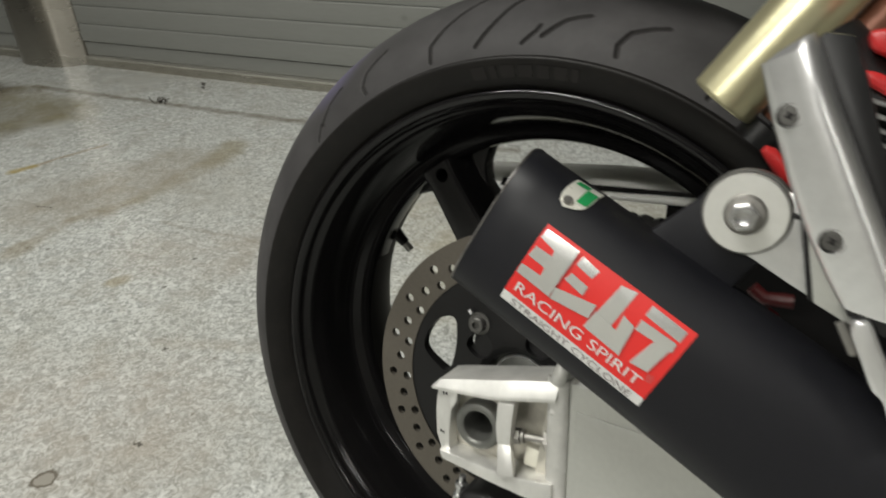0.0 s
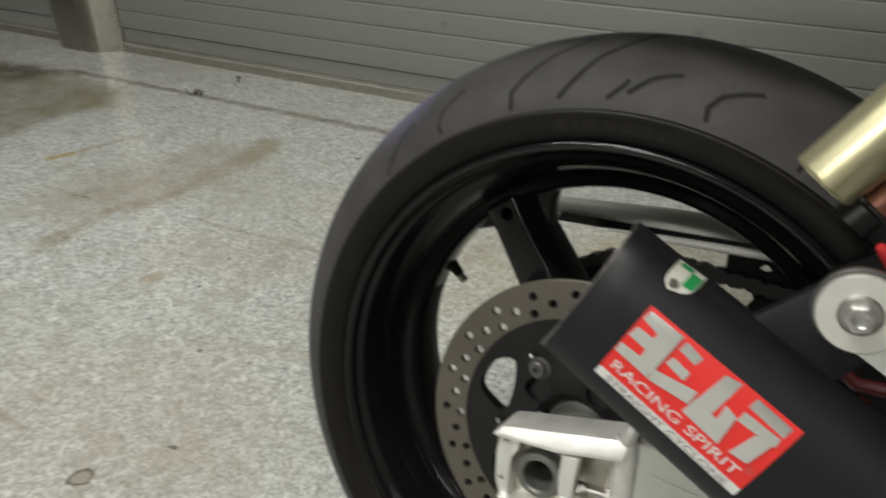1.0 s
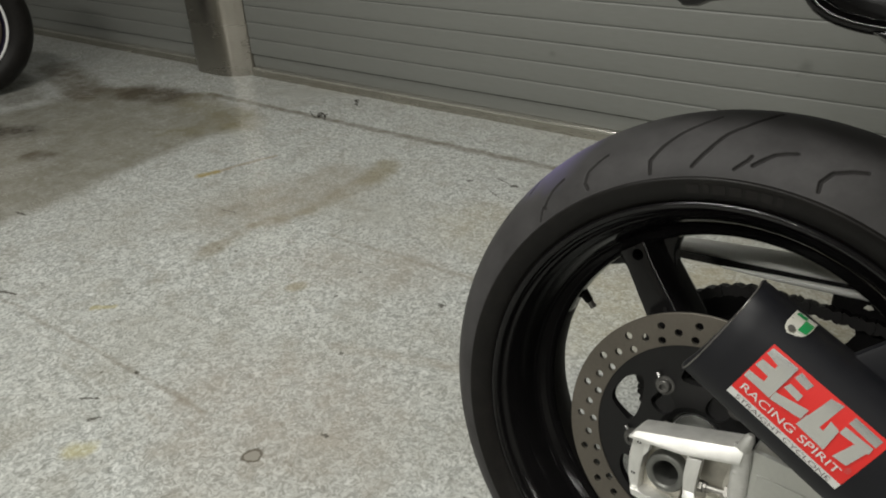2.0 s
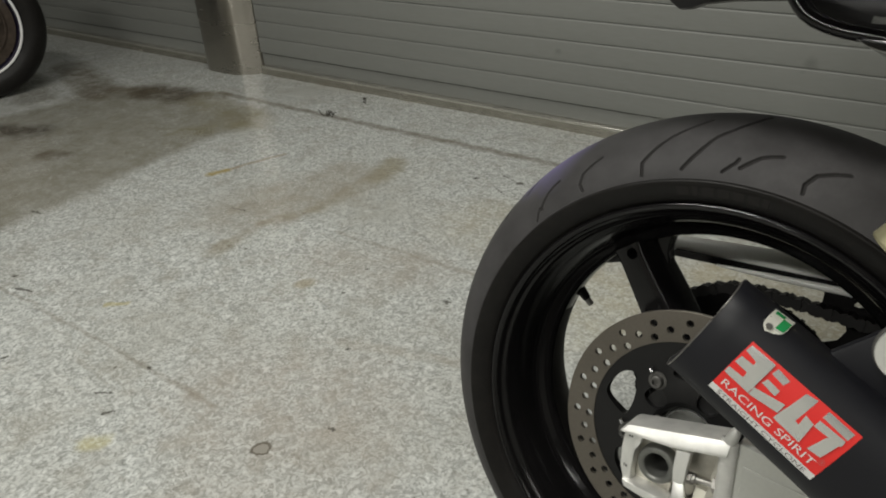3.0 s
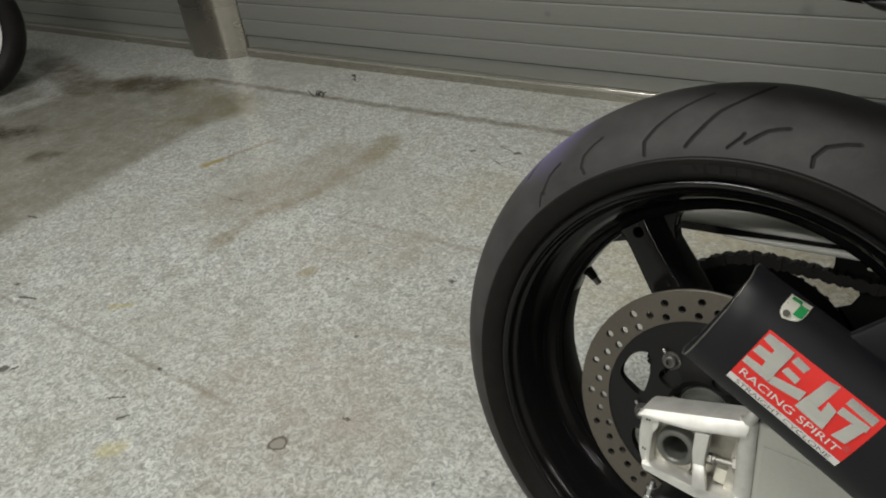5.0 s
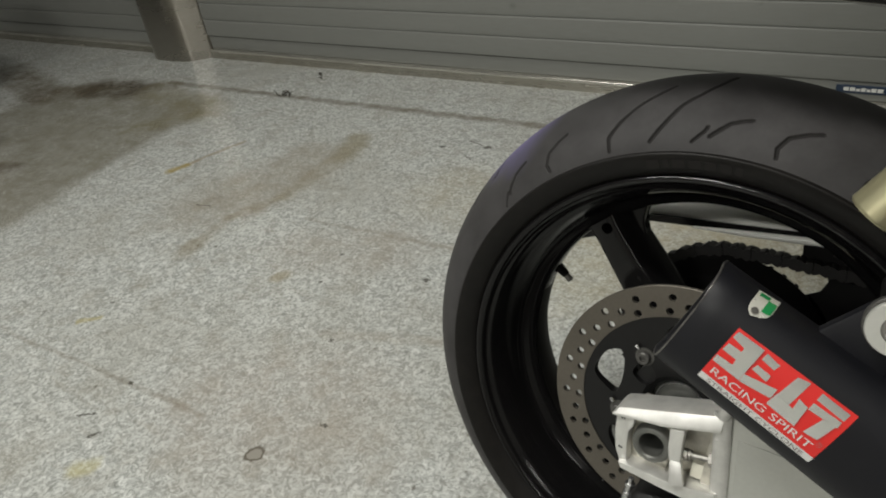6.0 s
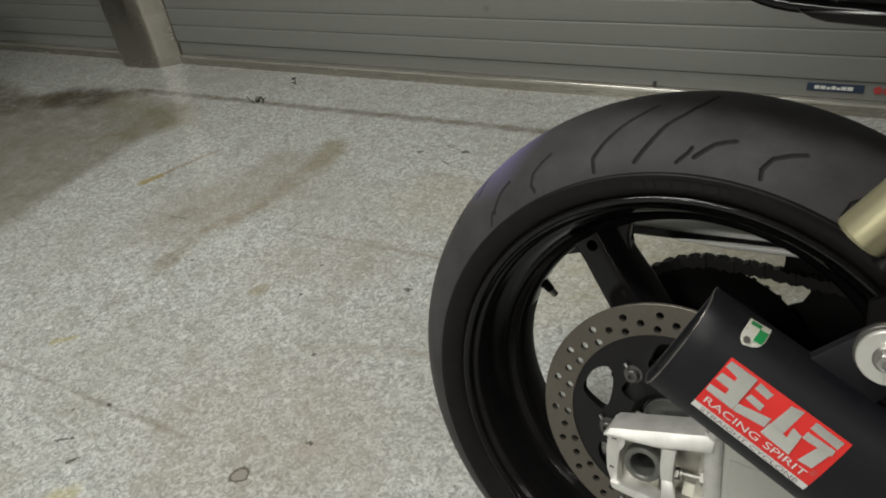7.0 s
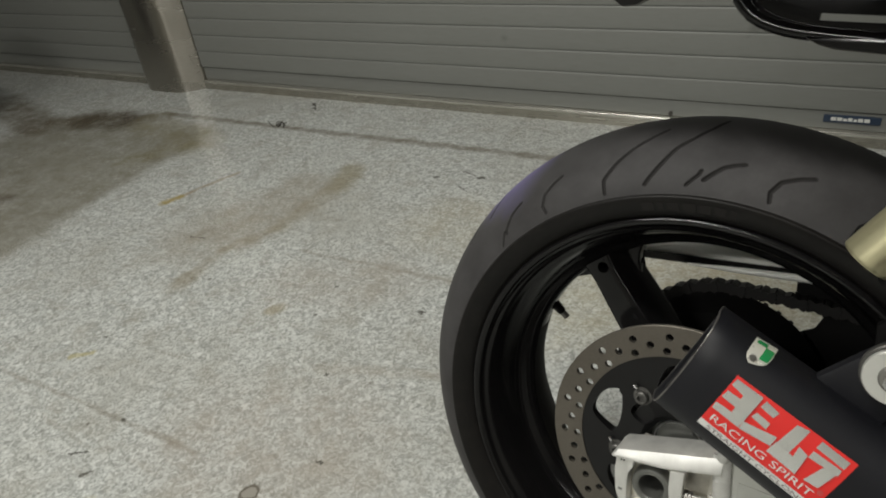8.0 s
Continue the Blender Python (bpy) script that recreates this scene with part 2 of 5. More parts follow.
    for (ax, ay), (bx, by), half in marks:
        f = calc(nt, "MULTIPLY", segment_mask(nt, tiny.outputs[0], ax, ay, bx, by, half * 0.6, half * 0.6 + 0.0015), 0.8)
        col = blend(nt, f, col, (0.045, 0.04, 0.032))
    # a dried ring
    ring = segment_mask(nt, fine, -0.653, -0.049, -0.645, -0.043, 0.0125, 0.004)
    core = segment_mask(nt, fine, -0.653, -0.049, -0.645, -0.043, 0.0085, 0.003)
    col = blend(nt, calc(nt, "MULTIPLY", ring, 0.88), col, (0.10, 0.085, 0.065))
    col = blend(nt, calc(nt, "MULTIPLY", core, 0.8), col, (0.30, 0.285, 0.25))
    link(nt, col, p.inputs["Base Color"])
    rr = calc(nt, "ADD", calc(nt, "MULTIPLY", broad, 0.22), calc(nt, "MULTIPLY", small, 0.14))
    link(nt, calc(nt, "ADD", rr, 0.07), p.inputs["Roughness"])
    p.inputs["Specular IOR Level"].default_value = 0.5
    bump(nt, small, 0.10, 0.0006, p)
    return m


FLOOR = floor_material()
JOINT = surface("joint_grime", (0.16, 0.14, 0.11), 0.8, vary=0.5, coarse=14)
SLAT = surface("grey_painted_steel", (0.200, 0.205, 0.192), 0.42, fine=90, coarse=3.0, vary=0.16, stretch=(0.25, 1, 1.6), relief=0.1, dust=0.12, dust_colour=(0.16, 0.14, 0.11))
snt = SLAT.node_tree
sbase = snt.nodes["Principled BSDF"].inputs["Base Color"]
scol = sbase.links[0].from_socket
spos = snt.nodes.new("ShaderNodeNewGeometry").outputs["Position"]
swarp = tex(snt, "ShaderNodeTexNoise", 40.0, spos, 4.0, 0.7).outputs[0]
for smx, smz, smr in ((-0.106, 0.323, 0.020), (-0.87, 0.27, 0.016), (-0.12, 0.30, 0.012)):
    sd = snt.nodes.new("ShaderNodeVectorMath")
    sd.operation = "DISTANCE"
    link(snt, spos, sd.inputs[0])
    sd.inputs[1].default_value = (smx, 1.575, smz)
    near = ramp(snt, calc(snt, "ADD", sd.outputs["Value"], calc(snt, "MULTIPLY", swarp, 0.03)), [(smr * 0.7, 1.0), (smr * 1.9, 0.0)])
    scol = blend(snt, calc(snt, "MULTIPLY", near, 0.55), scol, (0.085, 0.085, 0.08))
link(snt, scol, sbase)
LIP = surface("worn_stainless_lip", (0.80, 0.78, 0.72), 0.22, 0.9, fine=60, coarse=5, vary=0.45, stretch=(0.2, 1, 2), dust=0.25, dust_colour=(0.2, 0.165, 0.11))
RAIL = surface("dull_stainless_rail", (0.46, 0.44, 0.39), 0.26, 0.9, fine=60, coarse=6, vary=0.35, stretch=(0.2, 1, 2), dust=0.35, dust_colour=(0.2, 0.165, 0.11))
STAINLESS = surface("brushed_stainless", (0.37, 0.35, 0.31), 0.28, 0.92, fine=120, coarse=5.0, vary=0.16, stretch=(0.3, 0.3, 1.0), relief=0.015)
# grain brushed across the pillar, so its gloss spreads up and down
steel = STAINLESS.node_tree.nodes["Principled BSDF"]
steel.inputs["Anisotropic"].default_value, steel.inputs["Anisotropic Rotation"].default_value = 0.94, 0.25
grain = STAINLESS.node_tree.nodes.new("ShaderNodeTangent")
grain.direction_type, grain.axis = "RADIAL", "Z"
link(STAINLESS.node_tree, grain.outputs[0], steel.inputs["Tangent"])
PLASTER = surface("painted_wall", (0.24, 0.24, 0.22), 0.7, vary=0.12, coarse=2.0)
PALE = surface("pale_painted_wall", (0.66, 0.65, 0.60), 0.7, vary=0.12, coarse=2.0)
CEILING = surface("ceiling_paint", (0.16, 0.16, 0.15), 0.8, vary=0.1, coarse=2.0)
LABEL_NAVY = surface("navy_enamel", (0.022, 0.040, 0.075), 0.35, vary=0.3)
LABEL_WHITE = surface("white_print", (0.75, 0.75, 0.72), 0.4, vary=0.15)
LABEL_RED = surface("red_print", (0.42, 0.05, 0.05), 0.4, vary=0.2)
RUBBISH = surface("dark_rubber_scrap", (0.06, 0.054, 0.046), 0.7, vary=0.4)


# ---- mesh helpers ----
def finish(name, bm, material, smooth=35):
    me = bpy.data.meshes.new(name)
    bmesh.ops.recalc_face_normals(bm, faces=bm.faces)
    bm.to_mesh(me)
    bm.free()
    for mt in material if isinstance(material, tuple) else (material,):
        me.materials.append(mt)
    if smooth:
        for poly in me.polygons:
            poly.use_smooth = True
        me.set_sharp_from_angle(angle=radians(smooth))
    return me


def soften(bm, size, segments=2, angle=25):
    if size > 0:
        edges = [e for e in bm.edges if len(e.link_faces) == 2 and e.calc_face_angle(0) > radians(angle)]
        bmesh.ops.bevel(bm, geom=edges, offset=size, segments=segments, profile=0.6, affect="EDGES", clamp_overlap=True)
    return bm


def prism(outline, y0, y1, size=0.0, segments=2, skew=0.0):
    """An outline in x and z, pushed from y0 to y1."""
    bm = bmesh.new()
    a = [bm.verts.new((x, y0 + skew * z, z)) for x, z in outline]
    b = [bm.verts.new((x, y1 + skew * z, z)) for x, z in outline]
    bm.faces.new(a)
    bm.faces.new(b[::-1])
    for i in range(len(a)):
        j = (i + 1) % len(a)
        bm.faces.new((a[i], b[i], b[j], a[j]))
    bmesh.ops.recalc_face_normals(bm, faces=bm.faces)
    return soften(bm, size, segments)


def box(x0, x1, y0, y1, z0, z1, size=0.0, segments=2):
    return prism([(x0, z0), (x1, z0), (x1, z1), (x0, z1)], y0, y1, size, segments)


def lathe(profile, seg=96, cx=0.0, cz=0.0, closed=True):
    """A profile of (y, r) turned round the y axis through cx, cz."""
    bm = bmesh.new()
    rings = []
    for y, r in profile:
        if r < 1e-6:
            rings.append([bm.verts.new((cx, y, cz))])
        else:
            rings.append([bm.verts.new((cx + r * math.cos(k * math.tau / seg), y, cz + r * math.sin(k * math.tau / seg))) for k in range(seg)])
    pairs = list(zip(rings, rings[1:])) + ([(rings[-1], rings[0])] if closed else [])
    for p, q in pairs:
        for k in range(seg):
            k2 = (k + 1) % seg
            if len(p) == 1 and len(q) == 1:
                continue
            if len(p) == 1:
                bm.faces.new((p[0], q[k2], q[k]))
            elif len(q) == 1:
                bm.faces.new((p[k], p[k2], q[0]))
            else:
                bm.faces.new((p[k], p[k2], q[k2], q[k]))
    return bm


def sweep(points, radius, seg=16, taper=None, flat=1.0):
    """A round bar along points, with closed ends."""
    bm = bmesh.new()
    pts = [Vector(p) for p in points]
    rings = []
    for i, p in enumerate(pts):
        d = (pts[min(i + 1, len(pts) - 1)] - pts[max(i - 1, 0)]).normalized()
        side = d.cross(Vector((0, 0, 1)) if abs(d.z) < 0.9 else Vector((0, 1, 0))).normalized()
        up = side.cross(d)
        r = radius if taper is None else taper[i]
        rings.append([bm.verts.new(p + r * (math.cos(k * math.tau / seg) * side + flat * math.sin(k * math.tau / seg) * up)) for k in range(seg)])
    for p, q in zip(rings, rings[1:]):
        for k in range(seg):
            bm.faces.new((p[k], p[(k + 1) % seg], q[(k + 1) % seg], q[k]))
    bm.faces.new(rings[0][::-1])
    bm.faces.new(rings[-1])
    return bm


def hexagon(cx, cz, r, turn=0.0, n=6):
    return [(cx + r * math.cos(turn + k * math.tau / n), cz + r * math.sin(turn + k * math.tau / n)) for k in range(n)]


def rounded(outline, times=2):
    """An outline with its corners cut until it runs smooth."""
    for _ in range(times):
        nxt = outline[1:] + outline[:1]
        outline = [p for (ax, az), (bx, bz) in zip(outline, nxt) for p in ((0.75 * ax + 0.25 * bx, 0.75 * az + 0.25 * bz), (0.25 * ax + 0.75 * bx, 0.25 * az + 0.75 * bz))]
    return outline


def joined(*bms):
    out = bmesh.new()
    for b in bms:
        me = bpy.data.meshes.new("tmp")
        b.to_mesh(me)
        b.free()
        out.from_mesh(me)
        bpy.data.meshes.remove(me)
    return out


def carved(bm, cutter):
    """bm with the solid cutter taken away."""
    obs = []
    for b in (bm, cutter):
        me = bpy.data.meshes.new("tmp")
        bmesh.ops.recalc_face_normals(b, faces=b.faces)
        b.to_mesh(me)
        b.free()
        obs.append(new("tmp", me))
    mod = obs[0].modifiers.new("cut", "BOOLEAN")
    mod.operation, mod.solver, mod.object = "DIFFERENCE", "EXACT", obs[1]
    me = bpy.data.meshes.new_from_object(obs[0].evaluated_get(bpy.context.evaluated_depsgraph_get()))
    out = bmesh.new()
    out.from_mesh(me)
    for o in obs:
        old = o.data
        bpy.data.objects.remove(o)
        bpy.data.meshes.remove(old)
    bpy.data.meshes.remove(me)
    return out


def thing(name, bm, material, label, category, kind="", group="", smooth=35, m=None):
    ob = new(name, finish(name, bm, material, smooth))
    if m is not None:
        ob.matrix_basis = m
    return tagged(ob, label, category, group, kind)


def child(name, data, parent, label="", m=None):
    ob = new(name, data)
    ob.parent = parent
    if m is not None:
        ob.matrix_basis = m
    return tagged(ob, label)


# ---- the setting ----
WALL_Y = 1.575
XL, XR, YB = -6.5, 3.6, -5.5
thing("wall_north", box(XL, XR, WALL_Y + 0.06, WALL_Y + 0.22, 0.0, CEIL), PLASTER, "plain painted wall behind the roller shutters", "wall", "structure")
# Unseen walls; south and east are pale to bounce light onto the metal.
thing("wall_south", box(XL, XR, YB - 0.15, YB, 0.0, CEIL), PALE, "unseen plain painted wall closing the garage", "wall", "structure")
thing("wall_west", box(XL - 0.15, XL, YB, WALL_Y + 0.22, 0.0, CEIL), PLASTER, "unseen plain painted wall closing the garage", "wall", "structure")
thing("wall_east", box(XR, XR + 0.15, YB, WALL_Y + 0.22, 0.0, CEIL), PALE, "unseen plain painted wall closing the garage", "wall", "structure")
thing("ceiling", box(XL, XR, YB, WALL_Y + 0.22, CEIL, CEIL + 0.15), CEILING, "plain painted garage ceiling", "ceiling", "structure")
floor = thing("floor", box(XL, XR, YB, WALL_Y + 0.06, -0.15, -0.006), JOINT, "light grey speckled floor slabs with brown stains and dirty joints", "floor", "structure", smooth=0)

# pillar between the two shutters, stainless, with rolled corners
pill = [(-2.706, 1.572), (-2.676, 1.534), (-2.628, 1.491), (-2.545, 1.487), (-2.430, 1.490), (-2.372, 1.538), (-2.343, 1.572)]
for _ in range(3):
    pill = [pill[0]] + [(f * ax + (1 - f) * bx, f * ay + (1 - f) * by) for (ax, ay), (bx, by) in zip(pill, pill[1:]) for f in (0.75, 0.25)] + [pill[-1]]
pill = [(-2.72, 1.62)] + pill + [(-2.338, 1.62)]
bm = bmesh.new()
lo = [bm.verts.new((x, y, 0.0)) for x, y in pill]
hi = [bm.verts.new((x, y, CEIL)) for x, y in pill]
for i in range(len(pill) - 1):
    bm.faces.new((lo[i], lo[i + 1], hi[i + 1], hi[i]))
bm.faces.new(lo[::-1])
bm.faces.new(hi)
bm.faces.new((lo[0], hi[0], hi[-1], lo[-1]))
thing("pillar", bm, STAINLESS, "brushed stainless steel pillar with rounded corner between two shutters", "pillar", "structure", smooth=40)


def slat_mesh(length):
    """One curtain slat: a shallow bowed face between two rolled edges."""
    prof = [(0.022, 0.0), (0.006, 0.0002), (0.0025, 0.0008), (0.0010, 0.002), (0.0004, 0.006), (0.0, 0.024), (0.0, 0.046), (0.0004, 0.0635), (0.0007, 0.0685),
            (0.0018, 0.0698), (0.006, 0.0702), (0.022, 0.0702)]
    b = bmesh.new()
    rows = [[b.verts.new((x, y, z)) for y, z in prof] for x in (0.0, length)]
    for i in range(len(prof) - 1):
        b.faces.new((rows[0][i], rows[0][i + 1], rows[1][i + 1], rows[1][i]))
    for r in rows:
        b.faces.new(r)
    b.faces.new((rows[0][0], rows[1][0], rows[1][-1], rows[0][-1]))
    return finish("slat", b, SLAT, 50)


def shutter(x0, x1):
    n = (x1 - x0)
    backing = thing("roller_shutter", box(x0, x1, WALL_Y + 0.02, WALL_Y + 0.05, 0.0, CEIL), JOINT,
                    "closed grey steel roller shutter with a stainless bottom rail", "shutter", group="roller shutters", smooth=0)
    # bottom rail: low kick bar with a bright bent edge, sloping band above it
    b = bmesh.new()
    prof = [(WALL_Y + 0.02, 0.0), (WALL_Y - 0.012, 0.0), (WALL_Y - 0.013, 0.0290), (WALL_Y + 0.02, 0.0290)]
    rows = [[b.verts.new((x, y, z)) for y, z in prof] for x in (x0, x1)]
    for i in range(len(prof) - 1):
        b.faces.new((rows[0][i], rows[0][i + 1], rows[1][i + 1], rows[1][i]))
    b.faces.new(rows[0])
    b.faces.new(rows[1][::-1])
    child("bottom_rail", finish("bottom_rail", b, RAIL, 40), backing, "dull stainless rail with grimy lower edge")
    child("rail_lip", finish("rail_lip", box(x0, x1, WALL_Y - 0.0155, WALL_Y + 0.019, 0.0292, 0.0405, 0.004, 3), LIP), backing, "bright bent edge of the rail")
    child("bottom_band", finish("bottom_band", box(x0, x1, WALL_Y + 0.006, WALL_Y + 0.019, 0.0412, 0.0935, 0.002), SLAT), backing)
    me = slat_mesh(n)
    z = 0.0955
    while z < CEIL - 0.075:
        child("slat", me, backing, m=pose(x0, WALL_Y - 0.001, z))
        z += 0.0704
    return backing


shut = shutter(-2.337, XR)
shutter(XL, -2.695)
for hx in (-0.319,):
    child("rail_bolt", finish("rail_bolt", prism(hexagon(hx, 0.05, 0.007), WALL_Y - 0.002, WALL_Y + 0.008, 0.001), RUBBISH), shut)

# maker's plate on the rail: navy enamel with print that cannot be read, and a red mark beside it
plate = thing("shutter_label", box(0.102, 0.243, WALL_Y + 0.0015, WALL_Y + 0.0065, 0.0615, 0.0845, 0.0045, 3), LABEL_NAVY, "small navy enamel label with white print on shutter rail", "label")
lx = 0.121
for wdt in (0.013, 0.013, 0.010, 0.011, 0.009, 0.012, 0.014):
    child("print_bar", finish("print_bar", box(lx, lx + wdt, WALL_Y + 0.0005, WALL_Y + 0.002, 0.0685, 0.0785 - 0.003 * (wdt < 0.0105)), LABEL_WHITE, 0), plate)
    lx += wdt + 0.0022
mark = thing("red_mark", joined(prism(hexagon(0.276, 0.073, 0.0105, n=20), WALL_Y + 0.002, WALL_Y + 0.0065), box(0.29, 0.31, WALL_Y + 0.002, WALL_Y + 0.0065, 0.064, 0.08)), LABEL_RED, "small red printed mark on shutter rail", "label")

# ceiling tube fixtures
for lx, ly, _ in LAMPS:
    thing("ceiling_light", box(lx - 0.64, lx + 0.64, ly - 0.11, ly + 0.11, CEIL - 0.075, CEIL - 0.0005, 0.01), PALE, "white ceiling batten with fluorescent tubes", "lamp", group="ceiling lights")

# ---- litter on the floor ----
rnd = random.Random(5)


def litter(x, y, strands, size, label, tall=1.0):
    parts = []
    for _ in range(strands):
        a = rnd.uniform(0, math.tau)
        px, py = x + rnd.uniform(-0.6, 0.6) * size, y + rnd.uniform(-0.5, 0.5) * size
        pts = [(px, py, 0.003), (px + 0.3 * size * math.cos(a), py + 0.3 * size * math.sin(a), 0.003 + tall * rnd.uniform(0.001, 0.5 * size)),
               (px + 0.55 * size * math.cos(a + 0.6), py + 0.55 * size * math.sin(a + 0.6), 0.003 + tall * rnd.uniform(0.0, 0.9 * size))]
        parts.append(sweep(pts, 0.0025, 6, taper=[0.0026, 0.0022, 0.001]))
    return thing("floor_debris", joined(*parts), RUBBISH, label, "debris", group="floor debris")


litter(-1.671, 1.281, 7, 0.036, "tangle of dark scraps lying on the floor joint")
for gx, gy in ((-1.68, 1.50), (-1.655, 1.475)):
    litter(gx, gy, 3, 0.022, "small dark scrap on the floor by the shutter", 0.12)

# ---- materials of the motorcycle ----
TREAD, tnt, tp = nodes_of("tyre_tread")
tco = tnt.nodes.new("ShaderNodeTexCoord").outputs["Object"]
tn1 = tex(tnt, "ShaderNodeTexNoise", 300.0, tco, 4.0, 0.7).outputs[0]
tn2 = tex(tnt, "ShaderNodeTexNoise", 16.0, tco, 6.0, 0.65).outputs[0]
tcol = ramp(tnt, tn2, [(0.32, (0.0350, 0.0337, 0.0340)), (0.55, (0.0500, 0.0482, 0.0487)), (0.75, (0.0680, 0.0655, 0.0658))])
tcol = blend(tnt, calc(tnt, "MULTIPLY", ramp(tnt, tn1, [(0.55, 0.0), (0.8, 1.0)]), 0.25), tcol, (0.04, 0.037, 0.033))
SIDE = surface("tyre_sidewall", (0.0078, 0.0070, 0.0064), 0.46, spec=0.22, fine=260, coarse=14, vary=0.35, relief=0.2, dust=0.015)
LETTER = surface("raised_rubber", (0.021, 0.0192, 0.0182), 0.6, spec=0.2, fine=260, coarse=14, vary=0.3)
# Unworn tread rubber in the cuts, with their shade put into the colour.
GROOVE_SHADE = surface("groove_shade_rubber", (0.0230, 0.0218, 0.0214), 0.8, spec=0.16, vary=0.4)
GLOSS = surface("gloss_black_paint", (0.0066, 0.0063, 0.0066), 0.15, fine=120, coarse=10, vary=0.3, rough_vary=0.06, relief=0.012, dust=0.006, spec=0.34)
SATIN = surface("satin_black", (0.012, 0.0117, 0.012), 0.42, fine=200, coarse=12, vary=0.3, relief=0.06, dust=0.006)
MUFF = surface("black_ceramic_muffler", (0.0080, 0.0082, 0.0108), 0.50, spec=0.32, fine=240, coarse=10, vary=0.3, relief=0.05, dust=0.005, dust_colour=(0.2, 0.19, 0.18))
WORN = surface("worn_black_edge", (0.22, 0.21, 0.20), 0.3, 0.7, fine=200, coarse=40, vary=0.7)
DISC = surface("disc_steel", (0.160, 0.144, 0.122), 0.42, 0.75, fine=420, coarse=12, vary=0.3, relief=0.12)
ALU = surface("raw_aluminium", (0.80, 0.795, 0.765), 0.42, 0.7, fine=70, coarse=30, vary=0.36, rough_vary=0.1, relief=0.05, stretch=(1.0, 1.0, 0.5))
DIRTY_ALU = surface("dirty_aluminium", (0.52, 0.50, 0.44), 0.42, 0.5, fine=120, coarse=35, vary=0.5, relief=0.15, dust=0.3, dust_colour=(0.12, 0.10, 0.08))
WELD = surface("dull_weld_metal", (0.66, 0.655, 0.625), 0.58, 0.5, fine=140, coarse=40, vary=0.3, relief=0.2)
PLATE_ALU = surface("satin_aluminium_plate", (0.63, 0.635, 0.60), 0.38, 0.65, fine=260, coarse=8, vary=0.12, relief=0.06)
POLISHED = surface("polished_aluminium", (0.90, 0.90, 0.90), 0.36, 0.92, fine=200, coarse=12, vary=0.16, rough_vary=0.08, relief=0.03)
CHROME = surface("zinc_bolt", (0.62, 0.62, 0.62), 0.26, 0.95, fine=200, coarse=30, vary=0.2)
AXLE_STEEL = surface("grey_axle_steel", (0.175, 0.178, 0.165), 0.40, 0.6, fine=300, coarse=25, vary=0.3, relief=0.1)
DULL = surface("dull_grey_steel", (0.30, 0.29, 0.27), 0.42, 0.8, fine=300, coarse=25, vary=0.3, relief=0.15)
SCREW = surface("dark_steel_screw", (0.12, 0.117, 0.110), 0.45, 0.6, fine=300, coarse=25, vary=0.3)
WASHER = surface("white_anodised_washer", (0.82, 0.82, 0.78), 0.32, 0.65, fine=300, coarse=20, vary=0.1)
GOLD = surface("gold_anodised", (0.78, 0.73, 0.47), 0.33, 0.85, fine=300, coarse=14, vary=0.05, rough_vary=0.03)
RED = surface("red_paint", (0.52, 0.03, 0.03), 0.3, fine=200, coarse=20, vary=0.2)
BROWN = surface("copper_brown", (0.26, 0.11, 0.07), 0.4, 0.4, vary=0.2)
STICKER = surface("red_foil_label", (0.72, 0.028, 0.024), 0.42, fine=300, coarse=20, vary=0.1, relief=0.02)
SILVER = surface("silver_foil_print", (0.95, 0.95, 0.93), 0.24, 0.84, fine=200, coarse=14, vary=0.06, rough_vary=0.04, relief=0.01)
BADGE = surface("pale_foil_badge", (0.90, 0.89, 0.80), 0.28, 0.45, fine=200, coarse=60, vary=0.12, relief=0.02)
PAPER = surface("pale_foil_print", (0.72, 0.72, 0.70), 0.4, 0.1, fine=300, coarse=40, vary=0.08, relief=0.02)
DIM = surface("dim_foil_print", (0.50, 0.16, 0.15), 0.4, 0.2, vary=0.1, relief=0.0)
INK = surface("grey_ink", (0.20, 0.17, 0.17), 0.45, vary=0.2, relief=0.0)
GREEN = surface("green_enamel", (0.02, 0.26, 0.08), 0.28, vary=0.25, relief=0.02)
NYLON = surface("cream_nylon", (0.72, 0.70, 0.60), 0.5, vary=0.15)
PURPLE = surface("purple_anodised", (0.013, 0.010, 0.026), 0.3, 0.3, vary=0.3)
WHITE = surface("white_rim_stripe", (0.75, 0.75, 0.74), 0.35, vary=0.1)
GUARD = surface("satin_silver_guard", (0.84, 0.84, 0.79), 0.34, 0.0, fine=260, coarse=8, vary=0.12, relief=0.05)
# Red paint with the shade behind the muffler put into its colour.
SHADED_RED = surface("shaded_red_paint", (0.05, 0.006, 0.006), 0.4, vary=0.3)
RUSTY = surface("grimy_brown_metal", (0.075, 0.058, 0.046), 0.36, 0.65, fine=90, coarse=22, vary=0.9, rough_vary=0.2, relief=0.5, dist=0.003)
CARRIER = surface("black_carrier_paint", (0.0070, 0.0068, 0.0070), 0.4, spec=0.35, vary=0.4, coarse=18, relief=0.06)
GRIMY = surface("grimy_black", (0.0036, 0.0033, 0.0033), 0.65, spec=0.12, vary=0.4)
CHAIN = surface("oily_chain", (0.007, 0.006, 0.0056), 0.5, 0.2, fine=300, coarse=40, vary=0.5, relief=0.2)

